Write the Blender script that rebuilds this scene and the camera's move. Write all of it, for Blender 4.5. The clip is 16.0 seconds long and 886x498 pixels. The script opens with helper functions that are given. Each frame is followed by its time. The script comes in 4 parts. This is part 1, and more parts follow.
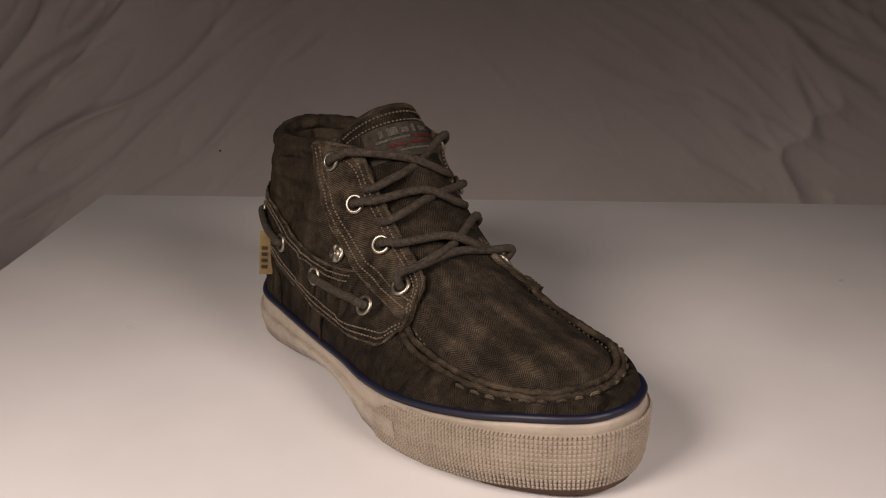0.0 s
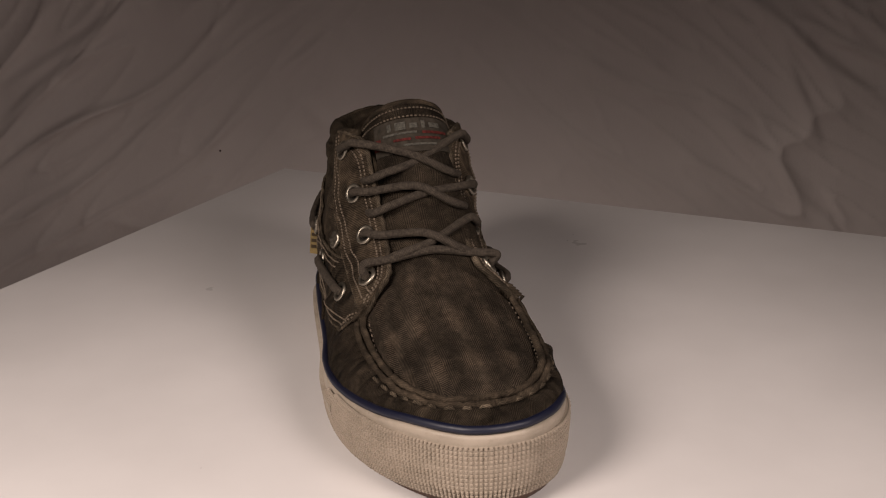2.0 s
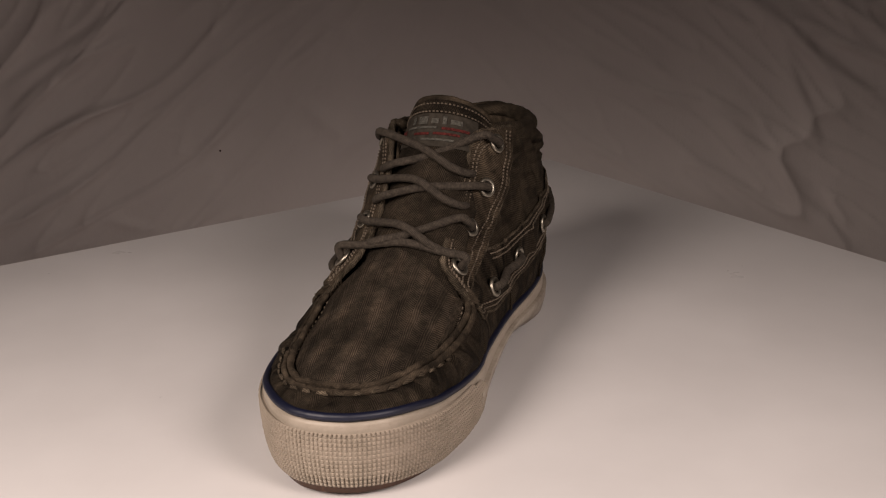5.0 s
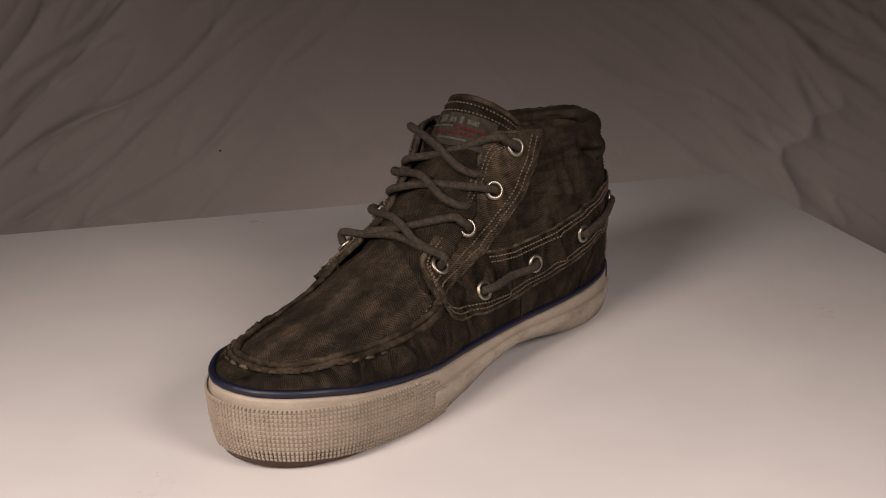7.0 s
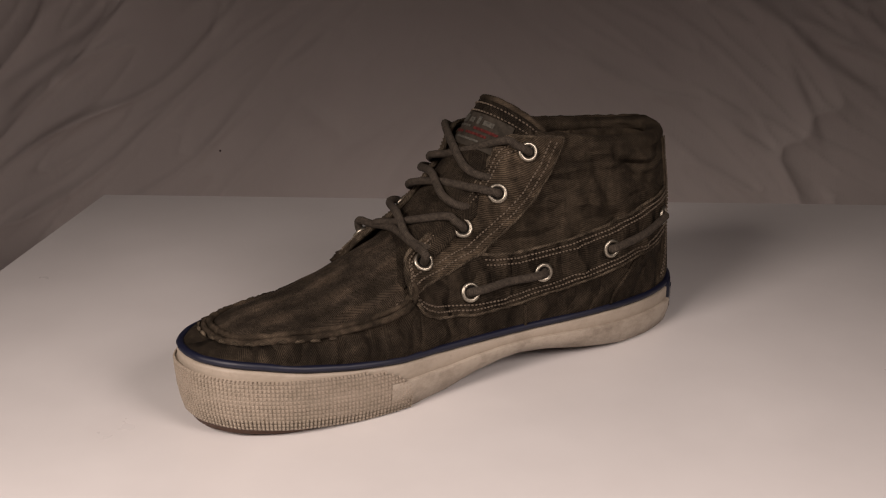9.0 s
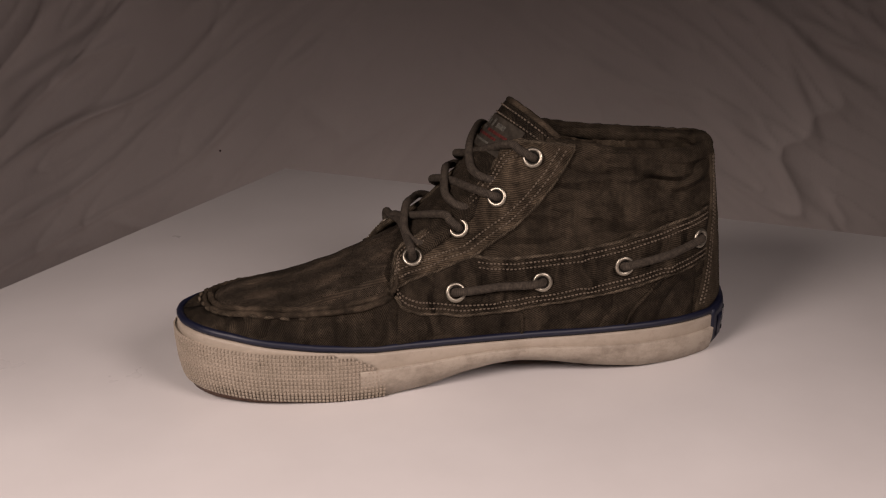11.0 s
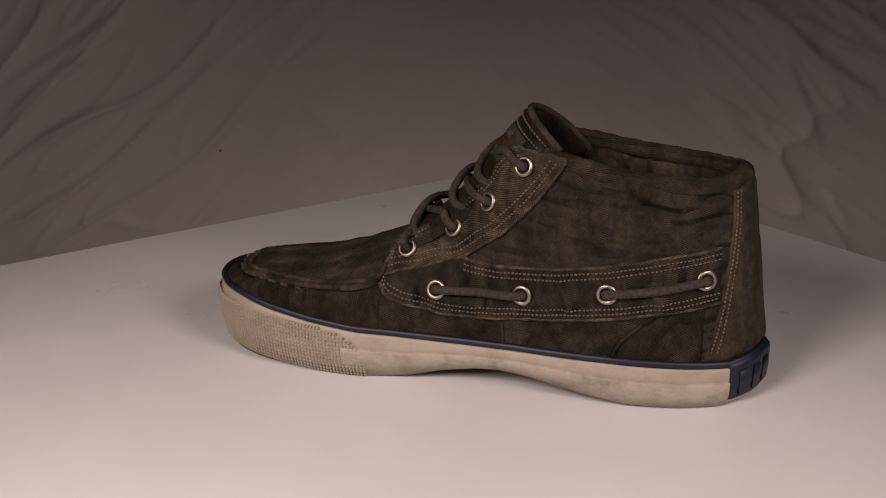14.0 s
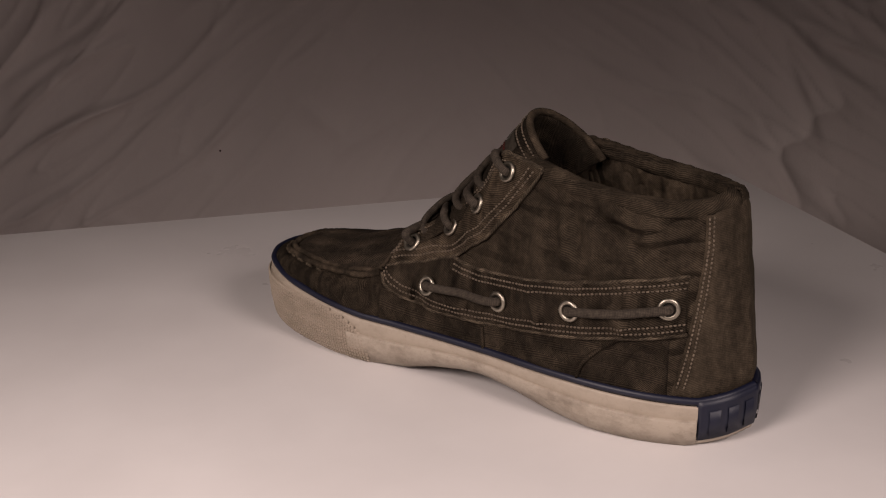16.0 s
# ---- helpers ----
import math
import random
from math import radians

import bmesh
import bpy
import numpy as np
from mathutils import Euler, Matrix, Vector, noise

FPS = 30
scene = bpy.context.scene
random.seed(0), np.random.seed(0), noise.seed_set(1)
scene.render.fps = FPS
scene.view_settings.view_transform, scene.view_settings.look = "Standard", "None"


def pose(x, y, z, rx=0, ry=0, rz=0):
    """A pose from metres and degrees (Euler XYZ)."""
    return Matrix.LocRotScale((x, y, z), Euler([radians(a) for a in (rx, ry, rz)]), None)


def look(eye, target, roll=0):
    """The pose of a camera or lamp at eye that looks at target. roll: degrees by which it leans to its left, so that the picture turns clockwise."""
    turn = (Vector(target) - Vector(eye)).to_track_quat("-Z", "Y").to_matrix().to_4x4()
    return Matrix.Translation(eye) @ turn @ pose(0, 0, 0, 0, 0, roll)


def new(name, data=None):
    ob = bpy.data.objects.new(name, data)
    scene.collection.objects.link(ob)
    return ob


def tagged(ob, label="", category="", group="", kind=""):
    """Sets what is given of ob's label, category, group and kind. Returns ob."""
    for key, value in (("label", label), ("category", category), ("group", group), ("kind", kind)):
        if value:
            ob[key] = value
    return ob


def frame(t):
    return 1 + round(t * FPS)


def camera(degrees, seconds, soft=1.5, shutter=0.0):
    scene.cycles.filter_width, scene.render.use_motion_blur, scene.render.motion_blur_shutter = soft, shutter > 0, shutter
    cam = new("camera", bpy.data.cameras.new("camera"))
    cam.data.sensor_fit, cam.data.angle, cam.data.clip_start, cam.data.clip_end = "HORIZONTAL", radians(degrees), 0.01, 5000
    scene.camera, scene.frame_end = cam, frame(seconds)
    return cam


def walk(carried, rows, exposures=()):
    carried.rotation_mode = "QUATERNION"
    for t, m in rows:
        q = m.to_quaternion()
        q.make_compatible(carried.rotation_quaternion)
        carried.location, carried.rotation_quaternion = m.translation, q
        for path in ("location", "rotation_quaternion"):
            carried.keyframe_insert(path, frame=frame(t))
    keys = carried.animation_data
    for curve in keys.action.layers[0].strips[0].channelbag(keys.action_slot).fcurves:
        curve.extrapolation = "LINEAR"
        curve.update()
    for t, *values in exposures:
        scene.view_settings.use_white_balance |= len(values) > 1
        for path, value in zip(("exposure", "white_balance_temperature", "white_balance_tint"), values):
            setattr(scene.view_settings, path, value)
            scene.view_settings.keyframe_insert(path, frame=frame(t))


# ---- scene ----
import functools

SECONDS = 16.0
K = 0.54                      # metres in one shoe unit: all fitted shoe sizes below are in this unit
SPIN = -10.008                # degrees a second by which the turntable turns


def turn(t):
    return pose(0, 0, 0, 0, 0, SPIN * (t - 3.4))


# ---- camera ----
cam = camera(41.86, SECONDS, soft=1.15)
EYE = (0.0, -0.54, 0.2462)
AIM = (-0.01659, 0.40774, -0.07229)
HOLD = look(EYE, AIM, -0.918)
walk(cam, [(0.0, HOLD), (SECONDS, HOLD)], exposures=[(0.0, 0.0, 6500, 10), (4.0, 0.0, 6500, 10), (9.0, -0.05, 6500, 11), (11.5, -0.18, 6500, 15), (SECONDS, -0.18, 6500, 15)])

# ---- light ----
world = bpy.data.worlds.new("world")
scene.world = world
world.use_nodes = True
world.node_tree.nodes["Background"].inputs[0].default_value = (1.0, 0.9, 0.85, 1)
world.node_tree.nodes["Background"].inputs[1].default_value = 0.006


def studio_lamp(name, eye, target, watts, cone, size, colour):
    data = bpy.data.lights.new(name, "SPOT")
    data.spot_size, data.spot_blend, data.shadow_soft_size, data.energy, data.color = math.radians(cone), 1.0, size, watts, colour
    ob = new(name, data)
    ob.matrix_world = look(eye, target)
    return ob


studio_lamp("studio_lamp_left", (-0.45, -0.61, 0.50), (-0.14, -0.29, 0.0), 35.5, 81, 0.18, (1.0, 0.85, 0.768))
studio_lamp("studio_lamp_right", (0.47, -0.60, 0.50), (-0.02, -0.25, 0.0), 22.5, 82, 0.18, (1.0, 0.85, 0.78))


# ---- materials ----
class Nodes:
    """Small helper to write node materials."""

    def __init__(self, name, rough=0.8, metal=0.0):
        self.mat = bpy.data.materials.new(name)
        self.mat.use_nodes = True
        self.tree = self.mat.node_tree
        self.bsdf = self.tree.nodes["Principled BSDF"]
        self.bsdf.inputs["Roughness"].default_value = rough
        self.bsdf.inputs["Metallic"].default_value = metal
        texco = self.tree.nodes.new("ShaderNodeTexCoord")
        self.where, self.uv = texco.outputs["Object"], texco.outputs["UV"]

    def link(self, a, b):
        self.tree.links.new(a, b)

    def noise(self, scale, detail=4.0, rough=0.6, vector=None, stretch=None):
        n = self.tree.nodes.new("ShaderNodeTexNoise")
        n.inputs["Scale"].default_value = scale
        n.inputs["Detail"].default_value = detail
        n.inputs["Roughness"].default_value = rough
        src = vector or self.where
        if stretch:
            m = self.tree.nodes.new("ShaderNodeMapping")
            m.inputs["Scale"].default_value = stretch
            self.link(src, m.inputs["Vector"])
            src = m.outputs[0]
        self.link(src, n.inputs["Vector"])
        return n.outputs["Fac"]

    def ramp(self, fac, stops):
        n = self.tree.nodes.new("ShaderNodeValToRGB")
        while len(n.color_ramp.elements) < len(stops):
            n.color_ramp.elements.new(0.5)
        for e, (p, c) in zip(n.color_ramp.elements, stops):
            e.position = p
            e.color = (*c, 1) if len(c) == 3 else c
        self.link(fac, n.inputs[0])
        return n.outputs[0]

    def math(self, op, a, b=0.0, c=0.0):
        n = self.tree.nodes.new("ShaderNodeMath")
        n.operation = op
        for i, v in enumerate((a, b, c)):
            if isinstance(v, (int, float)):
                n.inputs[i].default_value = v
            else:
                self.link(v, n.inputs[i])
        return n.outputs[0]

    def mix(self, fac, a, b, blend="MIX"):
        n = self.tree.nodes.new("ShaderNodeMix")
        n.data_type, n.blend_type = "RGBA", blend
        for i, v in ((0, fac), (6, a), (7, b)):
            if isinstance(v, (int, float)):
                n.inputs[i].default_value = v
            elif isinstance(v, tuple):
                n.inputs[i].default_value = (*v, 1)
            else:
                self.link(v, n.inputs[i])
        return n.outputs[2]

    def split(self, source=None):
        n = self.tree.nodes.new("ShaderNodeSeparateXYZ")
        self.link(source or self.where, n.inputs[0])
        return n.outputs

    def colour(self, c):
        if isinstance(c, tuple):
            self.bsdf.inputs["Base Color"].default_value = (*c, 1)
        else:
            self.link(c, self.bsdf.inputs["Base Color"])

    def bump(self, height, strength=0.3, distance=0.001):
        n = self.tree.nodes.new("ShaderNodeBump")
        n.inputs["Strength"].default_value = strength
        n.inputs["Distance"].default_value = distance
        self.link(height, n.inputs["Height"])
        prior = self.bsdf.inputs["Normal"].links
        if prior:
            self.link(prior[0].from_socket, n.inputs["Normal"])
        self.link(n.outputs[0], self.bsdf.inputs["Normal"])


def twill(n, herring, pitch=0.00105, column=0.0041):
    """Height of a woven canvas: slanted twill lines, turned about in columns for herringbone."""
    u, v, _ = n.split(n.uv)
    if herring:
        pitch = 0.0017
    sway = n.noise(150.0, 2.0)
    u = n.math("ADD", u, n.math("MULTIPLY", sway, 0.0012))
    if herring == "top":
        run = n.math("ADD", u, n.math("MULTIPLY", n.math("PINGPONG", v, column), 1.9))
    elif herring == "toe":
        run = n.math("ADD", v, n.math("MULTIPLY", n.math("PINGPONG", u, column), 1.9))
    elif herring == "low":
        run = n.math("ADD", u, n.math("MULTIPLY", n.math("PINGPONG", n.math("ADD", v, n.math("MULTIPLY", u, 0.12)), column), 1.9))
    else:
        run = n.math("ADD", v, n.math("MULTIPLY", u, 0.55))
    run = n.math("ADD", run, n.math("MULTIPLY", n.noise(700.0, 2.0), 0.0006))
    line = n.math("SINE", n.math("MULTIPLY", run, 2 * math.pi / pitch))
    return n.math("MULTIPLY_ADD", line, 0.5, 0.5)


def canvas(name, dark, light, herring="", plaid=False, streak=(1, 1, 1), patch_scale=48.0, crease=None, depth=1.0):
    n = Nodes(name, 0.92)
    weave = twill(n, herring)
    dark = tuple(c * k for c, k in zip(dark, (0.92, 0.915, 0.86)))
    light = tuple(c * k for c, k in zip(light, (1.10, 1.09, 1.03)))
    big = n.noise(patch_scale, 7.0, 0.68, stretch=streak)
    worn = n.ramp(big, [(0.33, dark), (0.50, tuple(a * 0.65 + b * 0.35 for a, b in zip(dark, light))), (0.68, light)])
    mid = n.noise(230.0, 6.0, 0.75)
    tone = n.ramp(mid, [(0.32, (0.52, 0.51, 0.50)), (0.68, (1.46, 1.43, 1.40))])
    col = n.mix(0.85, worn, tone, "MULTIPLY")
    if plaid:
        u, v, _ = n.split(n.uv)
        wob = n.math("MULTIPLY", n.noise(40.0, 3.0), 0.006)
        sx = n.math("SINE", n.math("MULTIPLY", n.math("ADD", v, wob), 2 * math.pi / 0.0152))
        sy = n.math("SINE", n.math("MULTIPLY", n.math("ADD", u, wob), 2 * math.pi / 0.031))
        grid = n.math("ADD", n.math("MULTIPLY", sx, 0.55), n.math("MULTIPLY", sy, 0.45))
        band = n.ramp(n.math("MULTIPLY_ADD", grid, 0.5, 0.5), [(0.15, (0.74, 0.73, 0.72)), (0.55, (1.0, 1.0, 1.0)), (0.92, (1.65, 1.59, 1.54))])
        col = n.mix(n.ramp(n.noise(24.0, 3.0), [(0.35, (0.5, 0.5, 0.5)), (0.65, (1.0, 1.0, 1.0))]), col, n.mix(1.0, col, band, "MULTIPLY"))
    # threads wear unevenly: the weave shows most where the nap is gone
    show = n.ramp(n.noise(70.0, 3.0), [(0.30, (0.62 * depth,) * 3), (0.62, (1.0 * depth,) * 3)])
    thread = n.ramp(weave, [(0.18, (0.34, 0.33, 0.32) if herring else (0.56, 0.55, 0.54)), (0.82, (1.78, 1.75, 1.70) if herring else (1.45, 1.43, 1.40))])
    col = n.mix(show, col, thread, "MULTIPLY")
    lint = n.noise(1500.0, 1.0)
    col = n.mix(n.ramp(lint, [(0.66, (0, 0, 0)), (0.78, (0.4, 0.4, 0.4))]), col, (0.10, 0.085, 0.065))
    n.colour(col)
    n.bsdf.inputs["Specular IOR Level"].default_value = 0.08
    n.bump(weave, 0.6 * depth, 0.0004)
    n.bump(n.noise(900.0, 2.0), 0.25, 0.0004)
    n.bump(mid, 0.4, 0.0012)
    n.bump(big, 0.5, 0.004)
    if crease:
        fold = n.math("ABSOLUTE", n.math("SUBTRACT", n.noise(crease[0], 2.0, 0.45, stretch=crease[1:]), 0.5))
        n.bump(n.math("MINIMUM", fold, 0.11), 1.0, 0.030)
    return n.mat


def rubber(name, base, dirt, amount=0.55, rough=0.55, spread=(0.44, 0.74)):
    n = Nodes(name, rough)
    stain = n.noise(55.0, 6.0, 0.7, stretch=(1, 1, 1.6))
    fine = n.noise(420.0, 4.0, 0.7)
    col = n.mix(n.ramp(stain, [(spread[0], (0, 0, 0)), (spread[1], (amount, amount, amount))]), base, dirt)
    col = n.mix(n.ramp(fine, [(0.55, (0, 0, 0)), (0.8, (0.35, 0.35, 0.35))]), col, dirt)
    n.colour(col)
    n.bump(fine, 0.12, 0.0006)
    return n.mat


def plain(name, col, rough=0.7, metal=0.0, vary=0.25, scale=120.0):
    n = Nodes(name, rough, metal)
    n.bsdf.inputs["Specular IOR Level"].default_value = 0.5 if rough < 0.7 else 0.15
    f = n.noise(scale, 4.0)
    lo = tuple(c * (1 - vary) for c in col)
    hi = tuple(min(1.0, c * (1 + vary)) for c in col)
    n.colour(n.ramp(f, [(0.3, lo), (0.7, hi)]))
    n.bump(n.noise(scale * 6, 3.0), 0.15, 0.0004)
    return n.mat


def braid(name, col, rough=0.85, metal=0.0, vary=0.6, scale=1300.0):
    """Round braided cord."""
    n = Nodes(name, rough)
    n.bsdf.inputs["Specular IOR Level"].default_value = 0.15
    u, v, _ = n.split(n.uv)
    a = n.math("SINE", n.math("MULTIPLY", n.math("ADD", u, v), 2 * math.pi / 0.0014))
    b = n.math("SINE", n.math("MULTIPLY", n.math("SUBTRACT", u, v), 2 * math.pi / 0.0014))
    h = n.math("MULTIPLY_ADD", n.math("MULTIPLY", a, b), 0.5, 0.5)
    f = n.noise(500.0, 4.0)
    base = n.ramp(f, [(0.3, tuple(c * 0.6 for c in col)), (0.7, tuple(c * 1.5 for c in col))])
    n.colour(n.mix(0.8, base, n.ramp(h, [(0.2, (0.6, 0.6, 0.6)), (0.8, (1.35, 1.33, 1.3))]), "MULTIPLY"))
    n.bump(h, 0.6, 0.0004)
    n.bump(f, 0.4, 0.0008)
    return n.mat


M = {
    "vamp": canvas("herringbone_canvas", (0.0185, 0.0149, 0.0119), (0.0440, 0.0354, 0.0281), "top", True, (1.5, 0.5, 1), patch_scale=85.0),
    "wall": canvas("lower_canvas", (0.0090, 0.0071, 0.0055), (0.0358, 0.0282, 0.0213), "toe", streak=(1, 1, 0.5), crease=(40.0, 0.8, 1.3, 0.8)),
    "low": canvas("panel_canvas", (0.0100, 0.0079, 0.0061), (0.0370, 0.0292, 0.0222), "low", streak=(1, 1, 0.6), crease=(34.0, 0.8, 1.3, 0.8)),
    "quarter": canvas("twill_canvas", (0.0225, 0.0178, 0.0135), (0.0480, 0.0380, 0.0284), streak=(1, 1.6, 0.6), crease=(26.0, 0.8, 0.6, 2.2)),
    "strap": canvas("strap_canvas", (0.0127, 0.0100, 0.0077), (0.0438, 0.0346, 0.0262), streak=(1, 1.8, 0.5), crease=(34.0, 0.8, 1.5, 0.7)),
    "stay": canvas("eyestay_canvas", (0.0150, 0.0118, 0.0088), (0.0800, 0.0622, 0.0462), patch_scale=85.0),
    "heelstay": canvas("heel_stay_canvas", (0.030, 0.0236, 0.0176), (0.058, 0.0456, 0.0342), streak=(1.6, 1.6, 0.35), patch_scale=60.0, depth=0.4),
    "tongue": canvas("tongue_canvas", (0.0094, 0.0075, 0.0058), (0.0358, 0.0285, 0.0218), "top"),
    "lining": canvas("lining_cloth", (0.022, 0.0172, 0.0128), (0.066, 0.0517, 0.0380), crease=(40.0, 1.6, 1.6, 0.4), depth=0.5),
    "rolled": canvas("rolled_edge_canvas", (0.0170, 0.0135, 0.0103), (0.0720, 0.0560, 0.0422), patch_scale=90.0, depth=0.45),
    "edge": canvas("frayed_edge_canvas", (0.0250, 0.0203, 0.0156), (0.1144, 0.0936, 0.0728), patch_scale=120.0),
    "thread": plain("tan_thread", (0.120, 0.095, 0.071), 0.9, vary=0.5, scale=500.0),
    "lace": braid("braided_lace", (0.046, 0.0375, 0.0295), 0.85, vary=0.6, scale=1300.0),
    "steel": plain("eyelet_steel", (0.36, 0.325, 0.265), 0.40, 1.0, vary=0.2),
    "hole": plain("eyelet_hole", (0.010, 0.009, 0.008), 0.95),
    "sole": rubber("cream_rubber", (0.340, 0.287, 0.230), (0.15, 0.125, 0.09), 0.45),
    "foxing": rubber("worn_foxing_rubber", (0.35, 0.30, 0.243), (0.105, 0.079, 0.056), 0.65, spread=(0.42, 0.68)),
    "bumper": rubber("ribbed_rubber", (0.300, 0.249, 0.196), (0.165, 0.140, 0.100), 0.5, 0.6),
    "gum": rubber("brown_outsole_rubber", (0.075, 0.033, 0.017), (0.03, 0.016, 0.01)),
    "blue": rubber("navy_rubber", (0.0022, 0.0036, 0.0165), (0.005, 0.006, 0.014), 0.3, 0.5),
    "tag": plain("khaki_tag", (0.22, 0.16, 0.07), 0.8),
    "tagmark": plain("dark_tag_print", (0.05, 0.035, 0.02), 0.8),
    "red": plain("red_print", (0.065, 0.013, 0.011), 0.85, vary=0.5, scale=700.0),
    "greyprint": plain("grey_print", (0.066, 0.062, 0.052), 0.85, vary=0.5, scale=700.0),
    "labelcloth": plain("label_cloth", (0.034, 0.0285, 0.022), 0.9, vary=0.4, scale=300.0),
}


def board_paint():
    n = Nodes("white_board", 0.42)
    f = n.noise(9.0, 5.0)
    s = n.noise(60.0, 5.0, 0.7)
    col = n.ramp(f, [(0.3, (0.62, 0.595, 0.585)), (0.7, (0.68, 0.655, 0.645))])
    n.colour(n.mix(n.ramp(s, [(0.68, (0, 0, 0)), (0.8, (0.02, 0.02, 0.02))]), col, (0.5, 0.45, 0.4)))
    n.bump(n.noise(300.0, 3.0), 0.05, 0.0005)
    n.link(n.ramp(f, [(0.3, (0.26,) * 3), (0.7, (0.40,) * 3)]), n.bsdf.inputs["Roughness"])
    n.bsdf.inputs["Specular IOR Level"].default_value = 0.35
    return n.mat


def cloth_weave():
    n = Nodes("backdrop_cloth", 0.95)
    f = n.noise(3.0, 5.0)
    n.colour(n.ramp(f, [(0.3, (0.56, 0.507, 0.488)), (0.7, (0.64, 0.58, 0.558))]))
    n.bump(n.noise(26.0, 5.0, 0.6, stretch=(1, 1, 0.6)), 0.35, 0.006)
    n.bump(n.noise(900.0, 2.0), 0.2, 0.0005)
    return n.mat


# ---- mesh helpers ----
def part(name, bm, material, parent, label="", kind="", smooth=True):
    mesh = bpy.data.meshes.new(name)
    bmesh.ops.recalc_face_normals(bm, faces=bm.faces)
    bm.to_mesh(mesh)
    bm.free()
    mesh.materials.append(material)
    if smooth:
        for p in mesh.polygons:
            p.use_smooth = True
    ob = new(name, mesh)
    ob.parent = parent
    return tagged(ob, label, kind=kind)


def sheet(bm, rows, close_u=False, close_v=False, centred=False):
    """Quads over a grid of points, unrolled in metres for the weave."""
    vs = [[bm.verts.new(p) for p in r] for r in rows]
    nu, nv = len(vs), len(vs[0])
    grid = np.array([[tuple(p) for p in r] for r in rows])
    if close_u:
        grid = np.concatenate([grid, grid[:1]], 0)
    if close_v:
        grid = np.concatenate([grid, grid[:, :1]], 1)
    us, vv = np.zeros(grid.shape[0]), np.zeros(grid.shape[:2])
    us[1:] = np.cumsum(np.median(np.linalg.norm(np.diff(grid, axis=0), axis=2), axis=1))
    vv[:, 1:] = np.cumsum(np.linalg.norm(np.diff(grid, axis=1), axis=2), axis=1)
    if centred:
        vv -= vv[:, -1:] / 2
    uv = bm.loops.layers.uv.verify()
    for i in range(nu if close_u else nu - 1):
        for j in range(nv if close_v else nv - 1):
            a, b, c, d = vs[i][j], vs[(i + 1) % nu][j], vs[(i + 1) % nu][(j + 1) % nv], vs[i][(j + 1) % nv]
            if len({a, b, c, d}) == 4:
                face = bm.faces.new((a, b, c, d))
                for loop, (k, m) in zip(face.loops, ((i, j), (i + 1, j), (i + 1, j + 1), (i, j + 1))):
                    loop[uv].uv = (us[k], vv[k, m])
    return vs


def spline(pts, q):
    """Catmull-Rom through pts at the index q."""
    n = len(pts) - 1
    i = min(max(int(q), 0), n - 1)
    t = q - i
    b, c = pts[i], pts[i + 1]
    a = pts[i - 1] if i > 0 else [2 * u - v for u, v in zip(b, c)]
    d = pts[i + 2] if i < n - 1 else [2 * v - u for u, v in zip(b, c)]
    t2, t3 = t * t, t * t * t
    return [0.5 * (2 * B + (C - A) * t + (2 * A - 5 * B + 4 * C - D) * t2 + (3 * B - A - 3 * C + D) * t3) for A, B, C, D in zip(a, b, c, d)]


def dense(pts, n):
    m = len(pts) - 1
    return [spline(pts, m * i / (n - 1)) for i in range(n)]


def tube(bm, path, radius, sides=8, wobble=0.0, cap=True):
    """A round cord along a path of points."""
    path = [Vector(p) for p in path]
    rings, up = [], None
    for i, p in enumerate(path):
        d = (path[min(i + 1, len(path) - 1)] - path[max(i - 1, 0)]).normalized()
        if up is None:
            up = d.orthogonal().normalized()
        up = (up - d * up.dot(d)).normalized()
        side = d.cross(up)
        r = radius(i / (len(path) - 1)) if callable(radius) else radius
        ring = []
        for k in range(sides):
            a = 2 * math.pi * k / sides
            o = (up * math.cos(a) + side * math.sin(a)) * r
            if wobble:
                o *= 1 + wobble * noise.noise((p + o) * 260)
            ring.append(p + o)
        rings.append(ring)
    vs = sheet(bm, rings, close_v=True)
    if cap:
        bm.faces.new(vs[0][::-1])
        bm.faces.new(vs[-1])


def lerp_table(table, y):
    if y <= table[0][0]:
        return table[0][1]
    for a, b in zip(table, table[1:]):
        if y <= b[0]:
            return a[1] + (b[1] - a[1]) * (y - a[0]) / (b[0] - a[0])
    return table[-1][1]


# ---- turntable, cloth, room ----
FLOOR = -0.36


# Unseen shell, added to close the set and bounce the lamps' light.
def build_unseen_room():
    stone = plain("plain_room_paint", (0.32, 0.29, 0.27), 0.9, scale=4.0)

    def slab(name, lo, hi):
        bm = bmesh.new()
        bmesh.ops.create_cube(bm, size=1.0)
        for v in bm.verts:
            v.co = [(lo[i] + hi[i]) / 2 + v.co[i] * (hi[i] - lo[i]) for i in range(3)]
        ob = part(name, bm, stone, None, smooth=False)
        return tagged(ob, "added unseen plain grey-brown painted studio " + name.split("_")[0], name.split("_")[0], kind="structure")

    slab("floor", (-1.8, -1.8, FLOOR - 0.1), (1.8, 1.5, FLOOR))
    slab("wall_back", (-1.9, 1.5, FLOOR - 0.1), (1.9, 1.6, 2.3))
    slab("wall_front", (-1.9, -1.9, FLOOR - 0.1), (1.9, -1.8, 2.3))
    slab("wall_left", (-1.9, -1.8, FLOOR - 0.1), (-1.8, 1.5, 2.3))
    slab("wall_right", (1.8, -1.8, FLOOR - 0.1), (1.9, 1.5, 2.3))
    slab("ceiling", (-1.9, -1.9, 2.3), (1.9, 1.6, 2.4))


